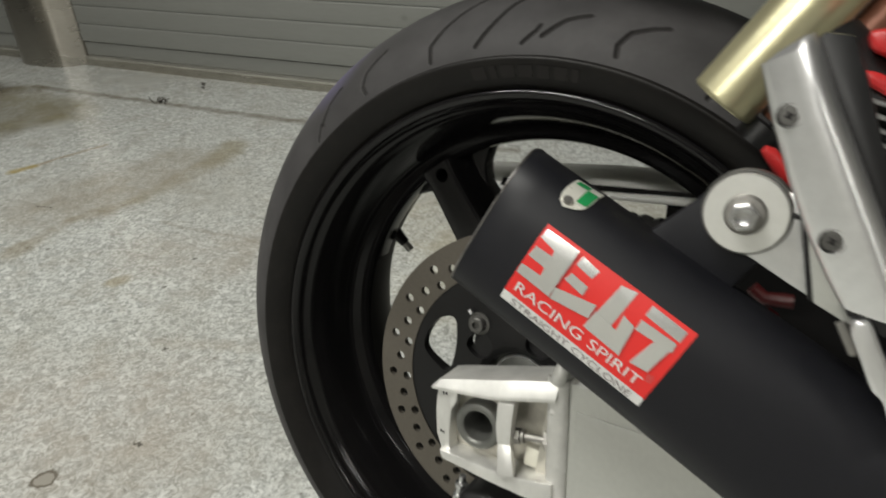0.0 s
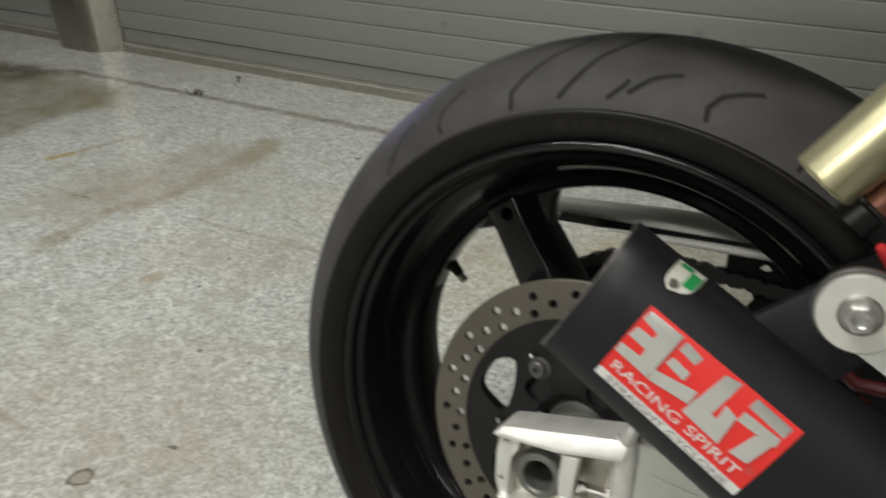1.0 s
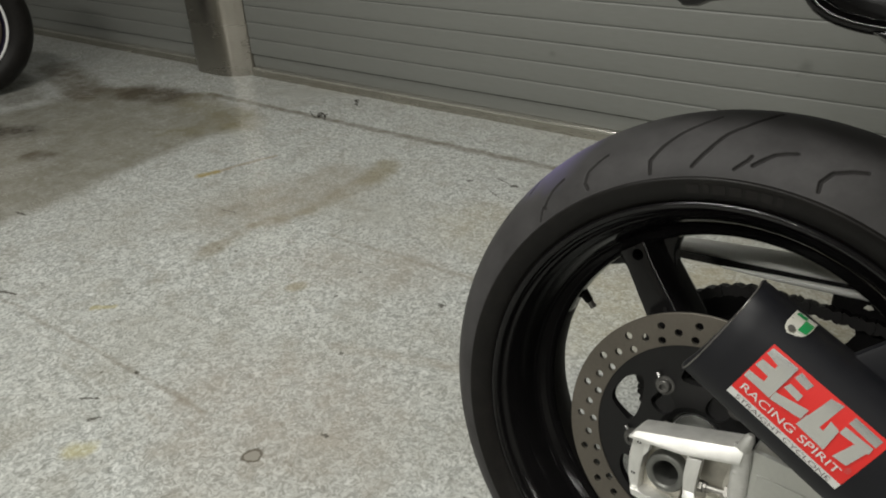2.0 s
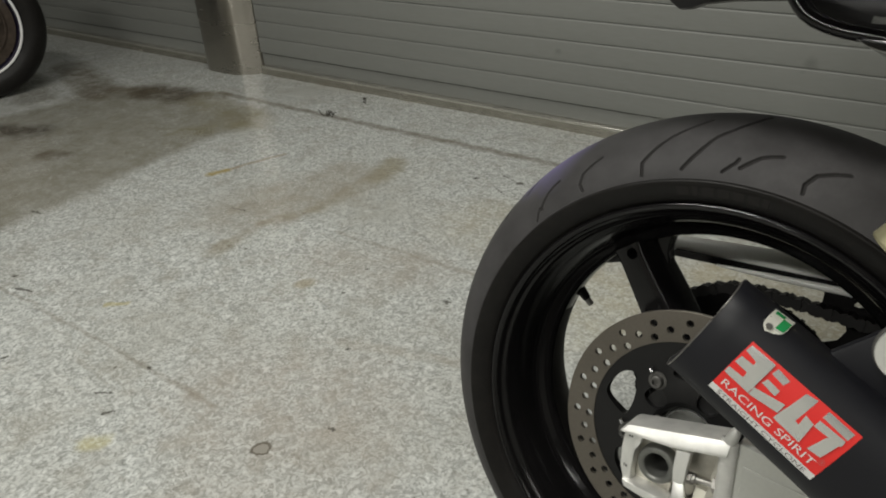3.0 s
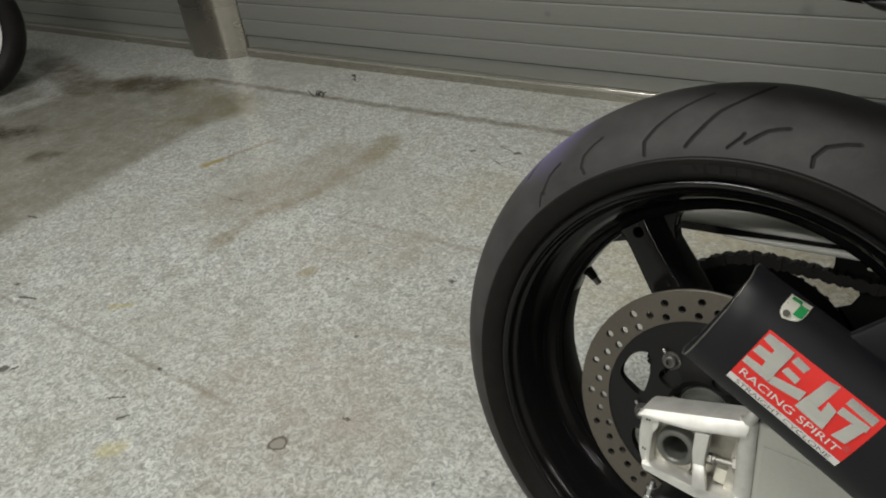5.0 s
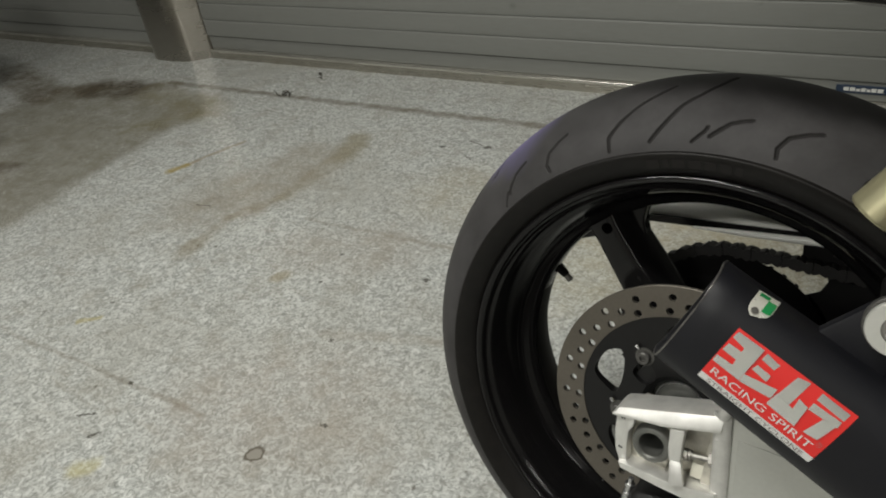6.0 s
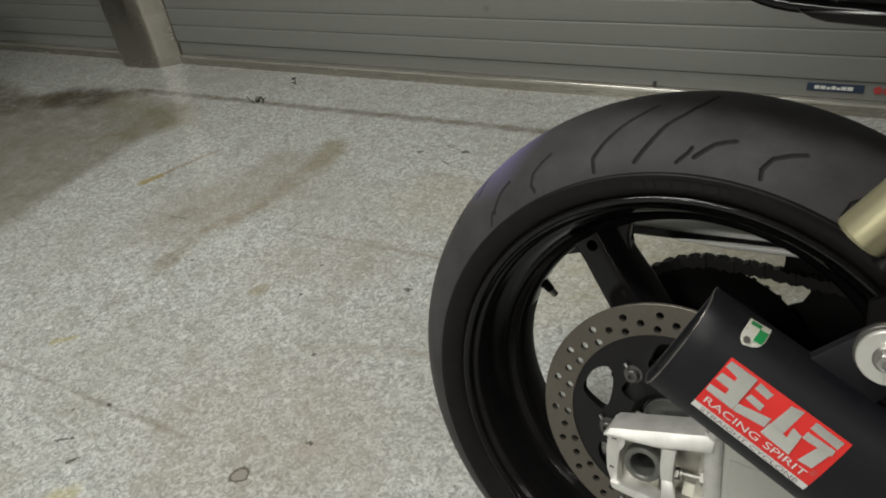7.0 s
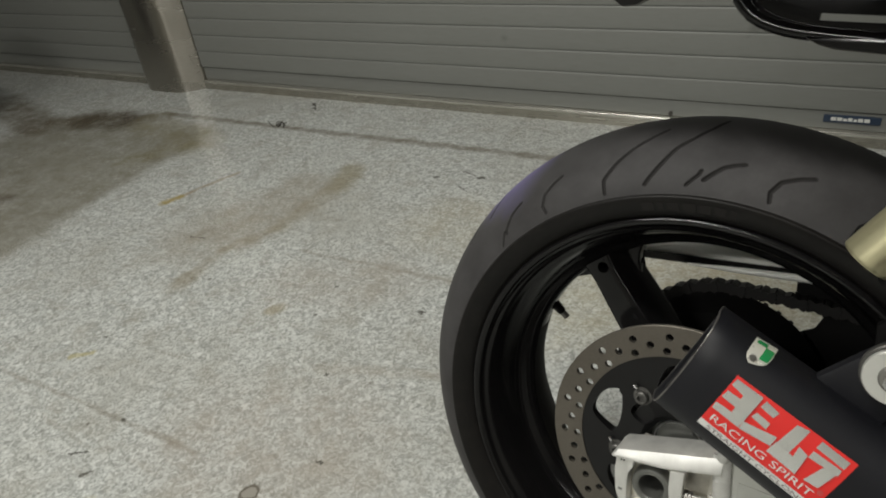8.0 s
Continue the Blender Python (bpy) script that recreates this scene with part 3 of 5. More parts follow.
# ---- the motorcycle: local x forward, y away to its left, z up its leaning plane, from the brake disc's centre ----
S = 1.014
EYE = Vector((0.088, -0.5, 0.9))
HUB = EYE + (Vector((0.0095, 0.0066, 0.3524)) - EYE) * S
BASE = Vector((0.0, 0.10, -0.322))
STAND = pose(*HUB, -17.2, 0, -6.43) @ Matrix.Translation(BASE * S)
TO_BASE = Matrix.Scale(S, 4) @ Matrix.Translation(-BASE)
bike = tagged(new("motorcycle"), "parked motorcycle, black rear wheel and muffler, leaning on its stand", "motorcycle")
bike.matrix_basis = STAND
CX, CZ = 0.003, -0.003


# the wheel's own axis: a little more upright than the rest, and its centre
AXLE = Vector((-0.0141, 1.0, 0.0498)).normalized()
WHEEL = Matrix.Translation((0.0040, 0, 0.0011)) @ Vector((0, 1, 0)).rotation_difference(AXLE).to_matrix().to_4x4()


def wheel_part(name, bm, material, parent, label="", smooth=35):
    bm.transform(WHEEL)
    return part(name, bm, material, parent, label, smooth)


def part(name, bm, material, parent, label="", smooth=35):
    bm.transform(TO_BASE)
    return child(name, finish(name, bm, material, smooth), parent, label)


# tyre
YC, TW_A, TW_B = 0.0768, 0.0911, 0.0732
prof_a = [(0.0065, 0.2370), (0.0010, 0.2405), (-0.0035, 0.2432), (-0.0080, 0.2475), (-0.0118, 0.2530), (-0.0145, 0.2590), (-0.0156, 0.2625), (-0.0157, 0.2640), (-0.0151, 0.2650), (-0.0138, 0.2655)]
PHI0 = math.asin(0.0160 / TW_B)
PHIS = np.concatenate([np.arange(PHI0, 2.0, 0.0078), np.linspace(2.0, math.pi - PHI0, 66)])
TURNS = np.concatenate([np.arange(56.0, 196.0, 0.12), np.arange(196.0, 416.0, 0.4)])
N_PHI, N_TH = len(PHIS), len(TURNS)
GROOVES = [  # (degrees round the tyre, metres across)
    [(93.4, -0.0066), (92.2, -0.0036), (90.6, 0.0012), (88.8, 0.0040), (87.4, 0.0056)],
    [(81.7, -0.0096), (82.1, -0.0062), (81.1, 0.0003), (78.6, 0.0060), (76.8, 0.0092)],
    [(104.2, -0.0090), (101.6, 0.0006), (99.3, 0.0140), (96.9, 0.0253), (94.5, 0.0420), (93.0, 0.0600)],
    [(112.5, -0.0104), (112.5, -0.0045), (110.2, 0.0046), (107.5, 0.0157), (104.2, 0.0290), (101.9, 0.0400)],
]
SCARS = [[(96.4, -0.0092), (95.1, -0.0062), (94.5, -0.0046), (94.1, -0.0020)], [(138.1, -0.0072), (138.8, -0.0058), (140.5, -0.0106)], [(150.5, -0.004), (151.0, -0.0045)], [(184.3, -0.0070), (184.8, -0.0074)]]


def tyre_mesh():
    phis = PHIS
    yy, rr = YC - TW_A * np.cos(phis), 0.25 + TW_B * np.sin(phis)
    arc = np.concatenate([[0], np.cumsum(np.hypot(np.diff(yy), np.diff(rr)))])
    th = TURNS % 360.0
    blur = np.where((th > 56) & (th < 196), 0.0021, 0.0026)[None, :]
    depth = np.zeros((N_PHI, N_TH))
    for side in (0, 1):
        shift = 0.0 if side == 0 else 17.0
        local = (th - shift - 60.0) % 45.0 + 60.0
        best = np.full((N_PHI, N_TH), 9.0)
        for g in GROOVES:
            for k in (-90, -45, 0, 45):
                for (t0, y0), (t1, y1) in zip(g, g[1:]):
                    s0, s1 = np.interp(y0, yy, arc), np.interp(y1, yy, arc)
                    ax, bx = radians(t0 + k) * 0.29, radians(t1 + k) * 0.29
                    px = np.radians(local)[None, :] * 0.29
                    ps = (arc if side == 0 else arc[-1] - arc)[:, None]
                    dx, ds = bx - ax, s1 - s0
                    h = np.clip(((px - ax) * dx + (ps - s0) * ds) / (dx * dx + ds * ds), 0, 1)
                    best = np.minimum(best, np.hypot(px - ax - h * dx, ps - s0 - h * ds))
        if side == 0:
            for g in SCARS:
                for (t0, y0), (t1, y1) in zip(g, g[1:]):
                    s0, s1 = np.interp(y0, yy, arc), np.interp(y1, yy, arc)
                    ax, bx = radians(t0) * 0.29, radians(t1) * 0.29
                    px = np.radians(th)[None, :] * 0.29
                    dx, ds = bx - ax, s1 - s0
                    h = np.clip(((px - ax) * dx + (arc[:, None] - s0) * ds) / (dx * dx + ds * ds), 0, 1)
                    best = np.minimum(best, np.hypot(px - ax - h * dx, arc[:, None] - s0 - h * ds) + 0.0003)
        if side == 0:
            # no cuts reach the shoulder along this stretch
            plain = np.interp(th, [141, 146, 232, 238], [0.0, 0.01, 0.01, 0.0])[None, :] * (arc < 0.055)[:, None]
            best = best + plain
        width = np.interp((arc if side == 0 else arc[-1] - arc), [0, 0.02, 0.07], [0.0002, 0.0005, 0.0004])[:, None]
        k = np.clip((width + blur - best) / blur, 0, 1)
        depth = np.maximum(depth, 0.0017 * k * k * (3 - 2 * k))
    ct, st = np.cos(np.radians(th)), np.sin(np.radians(th))
    rows = []
    for y, r in prof_a:
        rows.append(np.stack([r * ct, np.full(N_TH, y), r * st], 1))
    for i in range(N_PHI):
        ny, nr = -TW_B * math.cos(phis[i]), TW_A * math.sin(phis[i])
        ln = math.hypot(ny, nr)
        y = yy[i] - depth[i] * ny / ln
        r = rr[i] - depth[i] * nr / ln
        rows.append(np.stack([r * ct, y, r * st], 1))
    for y, r in prof_a[::-1]:
        rows.append(np.stack([r * ct, np.full(N_TH, 2 * YC - y), r * st], 1))
    verts = np.concatenate(rows)
    n = len(rows)
    i, j = np.meshgrid(np.arange(n - 1), np.arange(N_TH), indexing="ij")
    a = i * N_TH + j
    b = i * N_TH + (j + 1) % N_TH
    faces = np.stack([a, b, b + N_TH, a + N_TH], -1).reshape(-1, 4)
    me = bpy.data.meshes.new("tyre")
    verts = verts @ np.array(WHEEL.to_3x3()).T + np.array(WHEEL.translation)
    verts = (verts - np.array(BASE)) * S
    me.from_pydata(verts.tolist(), [], faces.tolist())
    me.materials.append(TREAD)
    me.materials.append(SIDE)
    me.materials.append(GROOVE_SHADE)
    pad = len(prof_a)
    full = np.zeros((n, N_TH))
    full[pad:pad + N_PHI] = depth
    deep = np.maximum(np.maximum(full.ravel()[faces[:, 0]], full.ravel()[faces[:, 1]]), np.maximum(full.ravel()[faces[:, 2]], full.ravel()[faces[:, 3]]))
    rowof = i.reshape(-1)
    edge_row = 1
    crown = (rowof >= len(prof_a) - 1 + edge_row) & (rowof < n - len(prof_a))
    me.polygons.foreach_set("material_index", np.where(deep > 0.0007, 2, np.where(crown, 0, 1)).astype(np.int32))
    me.polygons.foreach_set("use_smooth", np.ones(len(faces), dtype=bool))
    me.update()
    return me


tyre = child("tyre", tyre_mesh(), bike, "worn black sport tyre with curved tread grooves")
# violet gleam painted into the tread colour near the shoulder
violet_gleam = tnt.nodes.new("ShaderNodeVectorMath")
violet_gleam.operation = "DISTANCE"
link(tnt, tco, violet_gleam.inputs[0])
violet_gleam.inputs[1].default_value = (Vector((-0.226, 0.058, 0.222)) - BASE) * S
bmask = ramp(tnt, calc(tnt, "ADD", violet_gleam.outputs["Value"], calc(tnt, "MULTIPLY", tn2, 0.05)), [(0.035, 1.0), (0.10, 0.0)])
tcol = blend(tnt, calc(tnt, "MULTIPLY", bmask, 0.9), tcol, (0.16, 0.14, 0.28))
tp.inputs["Specular IOR Level"].default_value = 0.20
link(tnt, tcol, tp.inputs["Base Color"])
link(tnt, calc(tnt, "ADD", calc(tnt, "MULTIPLY", tn2, 0.20), 0.48), tp.inputs["Roughness"])
bump(tnt, tn1, 0.25, 0.0006, tp)

# raised lettering on the sidewall, as plain bars
theta = 105.0
for wdt in (2.6, 1.2, 2.5, 2.4, 2.2, 2.2, 1.2):
    bm = bmesh.new()
    vs = []
    for rr0, yy0 in ((0.2500, -0.0097), (0.2590, -0.0145)):
        for a in (theta, theta - wdt):
            vs.append(bm.verts.new((rr0 * math.cos(radians(a)), yy0, rr0 * math.sin(radians(a)))))
    f = bm.faces.new((vs[0], vs[1], vs[3], vs[2]))
    ext = bmesh.ops.extrude_face_region(bm, geom=[f])
    bmesh.ops.translate(bm, vec=(0, -0.0007, 0), verts=[v for v in ext["geom"] if isinstance(v, bmesh.types.BMVert)])
    wheel_part("lettering", bm, LETTER, tyre, smooth=0)
    theta -= wdt + 0.75

# rim with three spokes
rim_prof = [(0.0010, 0.2325), (-0.0018, 0.2338), (-0.0036, 0.2352), (-0.0050, 0.2372), (-0.0055, 0.2388), (-0.0050, 0.2403), (-0.0038, 0.2414), (-0.0015, 0.2420), (0.0020, 0.2415), (0.0085, 0.2385), (0.03, 0.229), (0.075, 0.212), (0.12, 0.229), (0.1455, 0.2385), (0.1495, 0.2415),
            (0.1535, 0.2412), (0.1560, 0.2385), (0.1545, 0.2320), (0.148, 0.2225), (0.128, 0.2110), (0.108, 0.2015), (0.090, 0.1972), (0.070, 0.1965), (0.064, 0.1985), (0.0595, 0.2030),
            (0.0560, 0.2082), (0.0520, 0.2115), (0.0465, 0.2132), (0.0380, 0.2150), (0.0260, 0.2185), (0.0165, 0.2222), (0.0120, 0.2252), (0.0085, 0.2262), (0.0058, 0.2292), (0.0032, 0.2318)]
rim = wheel_part("rim", lathe(rim_prof, 160, 0, 0), GLOSS, bike, "gloss black cast three-spoke rim", smooth=42)
# the barrel inside is duller and dusty
BARREL = surface("dull_black_barrel", (0.009, 0.0082, 0.008), 0.6, spec=0.18, fine=120, coarse=10, vary=0.4, dust=0.01)
rim.data.materials.append(BARREL)
for poly in rim.data.polygons:
    if poly.center.y / S + BASE.y > 0.075:
        poly.material_index = 1
SPOKE = 129.5


def spoke(angle):
    """A cast spoke: a flat front face, its flank sloping back and outward, rounded along the edges."""
    # radius, near edge, front ridge, far edge of the flank
    rw = [(0.028, 0.027, -0.018, -0.034), (0.06, 0.0245, -0.0150, -0.0325), (0.10, 0.0215, -0.0130, -0.0310), (0.13, 0.0200, -0.0122, -0.0300), (0.155, 0.0186, -0.0116, -0.0286), (0.178, 0.0172, -0.0112, -0.0272), (0.190, 0.0172, -0.0118, -0.0280), (0.2005, 0.0185, -0.0130, -0.0300)]
    b = bmesh.new()
    loops = []
    for r, near, ridge, far in rw:
        section = rounded([(near, 0.0600), (near - 0.003, 0.0570), (0.0, 0.0562), (ridge, 0.0560), (ridge - 0.004, 0.0600), (far, 0.0940), (far + 0.002, 0.1020), (0.0, 0.1040), (near - 0.010, 0.1000)])
        loops.append([b.verts.new((r, y, z)) for z, y in section])
    for p, r in zip(loops, loops[1:]):
        n = len(p)
        for k in range(n):
            b.faces.new((p[k], p[(k + 1) % n], r[(k + 1) % n], r[k]))
    b.faces.new(loops[0][::-1])
    b.faces.new(loops[-1])
    root = prism([(0.166, 0.0110), (0.170, 0.0160), (0.1785, 0.0215), (0.1860, 0.0310), (0.1900, 0.0440), (0.1950, 0.0600), (0.2010, 0.0700), (0.2010, -0.062), (0.1955, -0.052), (0.1890, -0.0425), (0.182, -0.0340), (0.174, -0.0290), (0.160, -0.0240)], 0.084, 0.104, 0.008, 4)
    if abs(angle - SPOKE) < 1:
        drill = lathe([(0.035, 0.0), (0.035, 0.0064), (0.085, 0.0064), (0.085, 0.0)], 24, 0.1902, -0.0025, closed=False)
        b = carved(b, drill)
    b = joined(b, root)
    b.transform(Matrix.Rotation(radians(-angle), 4, "Y"))
    return b


for k in range(3):
    wheel_part("spoke", spoke(SPOKE + 120 * k), GLOSS, rim, smooth=40)
part("hub", lathe([(0.005, 0.030), (0.005, 0.052), (0.05, 0.050), (0.06, 0.056), (0.10, 0.056), (0.12, 0.06), (0.150, 0.06), (0.150, 0.03)], 64, CX, CZ), SATIN, rim)
valve = part("valve_stem", sweep([(-0.196, 0.090, 0.082), (-0.188, 0.095, 0.073), (-0.1795, 0.101, 0.0625)], 0.006, 12, taper=[0.0085, 0.0065, 0.0052]), SIDE, rim, "black rubber valve stem")
part("valve_cap", sweep([(-0.1795, 0.101, 0.0625), (-0.1735, 0.1045, 0.0555)], 0.0042, 12), DULL, rim, "grey metal valve cap")

# brake disc
DR = 0.1335
ring = lathe([(-0.0025, 0.1005), (-0.0025, DR - 0.0006), (-0.0019, DR), (0.0019, DR), (0.0025, DR - 0.0006), (0.0025, 0.1005)], 144, CX, CZ)
holes = []
for g in range(20):
    for rr0, da, hr in ((0.1212, 0.0, 0.0040), (0.1130, -8.0, 0.0040), (0.1065, -16.4, 0.0040)):
        a = radians(173.4 + 18 * g + da)
        holes.append(lathe([(-0.006, 0.0), (-0.006, hr), (0.006, hr), (0.006, 0.0)], 14, CX + rr0 * math.cos(a), CZ + rr0 * math.sin(a), closed=False))
disc = part("brake_disc", carved(ring, joined(*holes)), DISC, bike, "drilled steel rear brake disc", smooth=30)
carrier = lathe([(0.006, 0.0285), (0.002, 0.0300), (-0.0015, 0.036), (-0.0015, 0.1008), (0.006, 0.1008), (0.010, 0.07), (0.014, 0.0285)], 96, CX, CZ)
cuts = []
for k in range(5):
    base = [(-0.0655, 0.043), (-0.0745, 0.0385), (-0.081, 0.028), (-0.0855, 0.012), (-0.083, 0.002), (-0.070, -0.0075), (-0.0645, -0.0105), (-0.061, -0.006), (-0.0585, 0.012), (-0.0595, 0.030), (-0.0615, 0.041)]
    base = rounded([(-0.0715 + (x + 0.0715) * 1.22, z) for x, z in base])
    b = prism(base, -0.02, 0.03)
    b.transform(Matrix.Translation((CX, 0, CZ)) @ Matrix.Rotation(radians(72 * k), 4, "Y") @ Matrix.Translation((-0.003, 0, 0.003)))
    cuts.append(b)
for k in range(5):
    a = radians(143.5 + 72 * k)
    b = prism(rounded([(0.0345, -0.0095), (0.0345, 0.0095), (0.0520, 0.0125), (0.0575, 0.0060), (0.0575, -0.0060), (0.0520, -0.0125)]), -0.02, 0.030)
    b.transform(Matrix.Translation((CX, 0, CZ)) @ Matrix.Rotation(-a, 4, "Y"))
    cuts.append(b)
carrier = carved(carrier, joined(*cuts))
carrier = part("disc_carrier", carrier, CARRIER, disc, "black disc carrier with five windows and dark pockets", smooth=30)
for k in range(5):
    a = radians(130.5 + 72 * k)
    bx, bz = CX + 0.0615 * math.cos(a), CZ + 0.0615 * math.sin(a)
    part("disc_bolt", joined(lathe([(-0.0015, 0.0), (-0.0015, 0.0098), (-0.0028, 0.0098), (-0.003, 0.0070), (-0.0085, 0.0068), (-0.0095, 0.0058), (-0.0095, 0.0035), (-0.006, 0.0032), (-0.006, 0.0)], 24, bx, bz, closed=False)), SCREW, disc, "socket head bolt")
    part("balance_clip", sweep([(bx - 0.0065, -0.005, bz + 0.0075), (bx - 0.010, -0.004, bz + 0.0105)], 0.0022, 8), CHROME, disc)
# hub boss carrying the caliper bracket
part("hub_boss", lathe([(0.014, 0.030), (0.014, 0.0262), (0.0118, 0.0250), (0.0112, 0.0240), (0.0112, 0.0)], 64, CX, CZ, closed=False), AXLE_STEEL, bike)
part("boss_ring", lathe([(0.0114, 0.0238), (0.0100, 0.0240), (0.0097, 0.0250), (0.0114, 0.0256)], 64, CX, CZ), POLISHED, bike, "thin bright ring")
# caliper and its bleed screw
cal = part("brake_caliper", prism([(-0.012, -0.083), (0.008, -0.074), (0.040, -0.076), (0.075, -0.088), (0.085, -0.12), (0.07, -0.155), (0.0, -0.150), (-0.02, -0.12)], -0.055, -0.012, 0.009, 3), SATIN, bike, "black rear brake caliper")
part("bleed_screw", joined(sweep([(-0.020, -0.035, -0.118), (-0.0195, -0.034, -0.098)], 0.0055, 12), sweep([(-0.0195, -0.034, -0.099), (-0.019, -0.034, -0.090)], 0.0042, 12),
     sweep([(-0.019, -0.034, -0.090), (-0.0188, -0.034, -0.087)], 0.0055, 12), sweep([(-0.0188, -0.034, -0.087), (-0.0186, -0.034, -0.080)], 0.003, 12)), CHROME, cal)
part("brake_hose", sweep([(-0.005, -0.048, -0.10), (0.02, -0.055, -0.088), (0.05, -0.058, -0.088), (0.085, -0.05, -0.10), (0.14, -0.04, -0.09)], 0.005, 12), SIDE, cal)

# swingarm
arm = part("swingarm", prism([(0.064, 0.053), (0.10, 0.0525), (0.18, 0.060), (0.32, 0.075), (0.60, 0.07), (0.60, -0.06), (0.32, -0.066), (0.078, -0.056)], -0.070, -0.034, 0.006, 3), PLATE_ALU, bike, "bare aluminium swingarm with welded axle fork")
bm = bmesh.new()
loops = []
for x, top, low in ((-0.0375, 0.0150, 0.0122), (-0.0335, 0.0200, 0.0126), (-0.026, 0.0228, 0.0138), (0.012, 0.0352, 0.0200), (0.060, 0.0508, 0.0352)):
    loops.append([bm.verts.new((x, y, z)) for y, z in ((-0.040, top), (-0.0728, top), (-0.0762, low + 0.0025), (-0.0760, low), (-0.040, low))])
for p, r in zip(loops, loops[1:]):
    for k in range(5):
        bm.faces.new((p[k], p[(k + 1) % 5], r[(k + 1) % 5], r[k]))
bm.faces.new(loops[0][::-1])
bm.faces.new(loops[-1])
bmesh.ops.recalc_face_normals(bm, faces=bm.faces)
part("top_bar", soften(bm, 0.0009, 2, 20), ALU, arm, smooth=28)
part("end_plate", prism([(-0.035, 0.0135), (-0.0205, 0.0165), (-0.0202, -0.008), (-0.0195, -0.022), (-0.0180, -0.033), (-0.0150, -0.041), (-0.0235, -0.042), (-0.031, -0.026), (-0.0345, -0.006)], -0.071, -0.046, 0.003, 2), ALU, arm)
part("bottom_bar", prism([(-0.025, -0.0355), (-0.021, -0.0425), (0.020, -0.0455), (0.071, -0.047), (0.068, -0.027), (0.03, -0.0345)], -0.077, -0.040, 0.003, 2), ALU, arm)
part("end_tab", prism([(-0.0225, 0.0155), (-0.0165, 0.0165), (-0.0168, 0.0060), (-0.0205, -0.0020), (-0.0222, 0.0040)], -0.0725, -0.066, 0.0010, 2), ALU, arm)
for mx, mz in ((-0.0295, 0.0085), (-0.0270, 0.0088), (-0.0275, -0.0235), (-0.0252, -0.0238)):
    part("stamp_mark", box(mx, mx + 0.0013, -0.0714, -0.0709, mz, mz + 0.0020), GROOVE_SHADE, arm)
strap = part("adjuster_plate", prism([(0.0175, 0.0205), (0.0305, 0.0235), (0.0312, 0.002), (0.0322, -0.010), (0.0218, -0.012), (0.0188, 0.002)], -0.0762, -0.066, 0.0012, 2), ALU, arm, "bright adjuster plate")
part("strap_flare", prism([(0.0218, -0.0118), (0.0322, -0.0098), (0.0402, -0.0305), (0.0275, -0.0340)], -0.0715, -0.0665, 0.0010, 2, skew=0.30), ALU, strap)
bore = lathe([(-0.08, 0.0), (-0.08, 0.0150), (-0.02, 0.0150), (-0.02, 0.0)], 32, 0.0022, -0.0085, closed=False)
part("axle_block", carved(box(-0.021, 0.018, -0.058, -0.030, -0.036, 0.022, 0.002), bore), DIRTY_ALU, arm)
part("recess_plate", box(0.0215, 0.064, -0.050, -0.030, -0.038, 0.028, 0.002), DIRTY_ALU, arm)
part("inner_rib", box(0.0505, 0.062, -0.0640, -0.048, -0.034, 0.036, 0.0015), DIRTY_ALU, arm)
part("axle_nut", lathe([(-0.010, 0.0196), (-0.063, 0.0196), (-0.0675, 0.0190), (-0.0698, 0.0178), (-0.0706, 0.0160), (-0.0703, 0.0140), (-0.0690, 0.0122), (-0.066, 0.0115), (-0.010, 0.0113)], 48, 0.0022, -0.0085), AXLE_STEEL, bike, "hollow dull steel axle end")
part("axle_bore", lathe([(-0.012, 0.0), (-0.012, 0.0114), (-0.010, 0.0114), (-0.010, 0.0)], 32, 0.0022, -0.0085, closed=False), SATIN, bike)
seam, girth = [], []
for k in range(105):
    f = k / 104
    seam.append((0.0575 + 0.0150 * f + rnd.uniform(-0.00025, 0.00025), -0.0690, 0.0505 - 0.106 * f))
    girth.append(0.0078 + 0.00012 * math.cos(k * math.tau / 3.5) + rnd.uniform(-0.00014, 0.00014))
part("weld_bead", sweep(seam, 0.008, 24, taper=girth, flat=0.55), WELD, arm, "rippled weld seam", smooth=70)
part("arm_skin", prism([(0.074, 0.0322), (0.115, 0.0325), (0.18, 0.036), (0.32, 0.046), (0.60, 0.045), (0.60, -0.05), (0.32, -0.058), (0.084, -0.050)], -0.0714, -0.0695, 0.0012, 2), PLATE_ALU, arm)
part("weld_knob", sweep([(0.058, -0.074, 0.050), (0.0595, -0.0745, 0.056), (0.0605, -0.0745, 0.062), (0.061, -0.0745, 0.066)], 0.005, 14, taper=[0.0050, 0.0056, 0.0050, 0.003]), WELD, arm, smooth=60)
part("adjuster_bolt", joined(sweep([(0.034, -0.065, -0.0055), (0.062, -0.065, 0.000)], 0.0030, 14), sweep([(0.031, -0.065, -0.0065), (0.036, -0.065, -0.0053)], 0.0058, 6),
     sweep([(0.0365, -0.065, -0.005), (0.039, -0.065, -0.0045)], 0.0050, 14)), DULL, arm)
part("lock_nut", sweep([(0.0545, -0.063, -0.0015), (0.062, -0.063, 0.000)], 0.0085, 6), DULL, arm)
part("nylon_pad", box(0.040, 0.0545, -0.063, -0.045, -0.0285, -0.0125, 0.002), NYLON, arm, "cream nylon pad")

# muffler: a flat-sided oval can
U, NRM = Vector((0.9152, 0, -0.403)), Vector((0.403, 0, 0.9152))
TW = radians(3)
MN, MY, HH, HD, EXP = 0.1722, -0.1530, 0.0432, 0.0315, 2.7


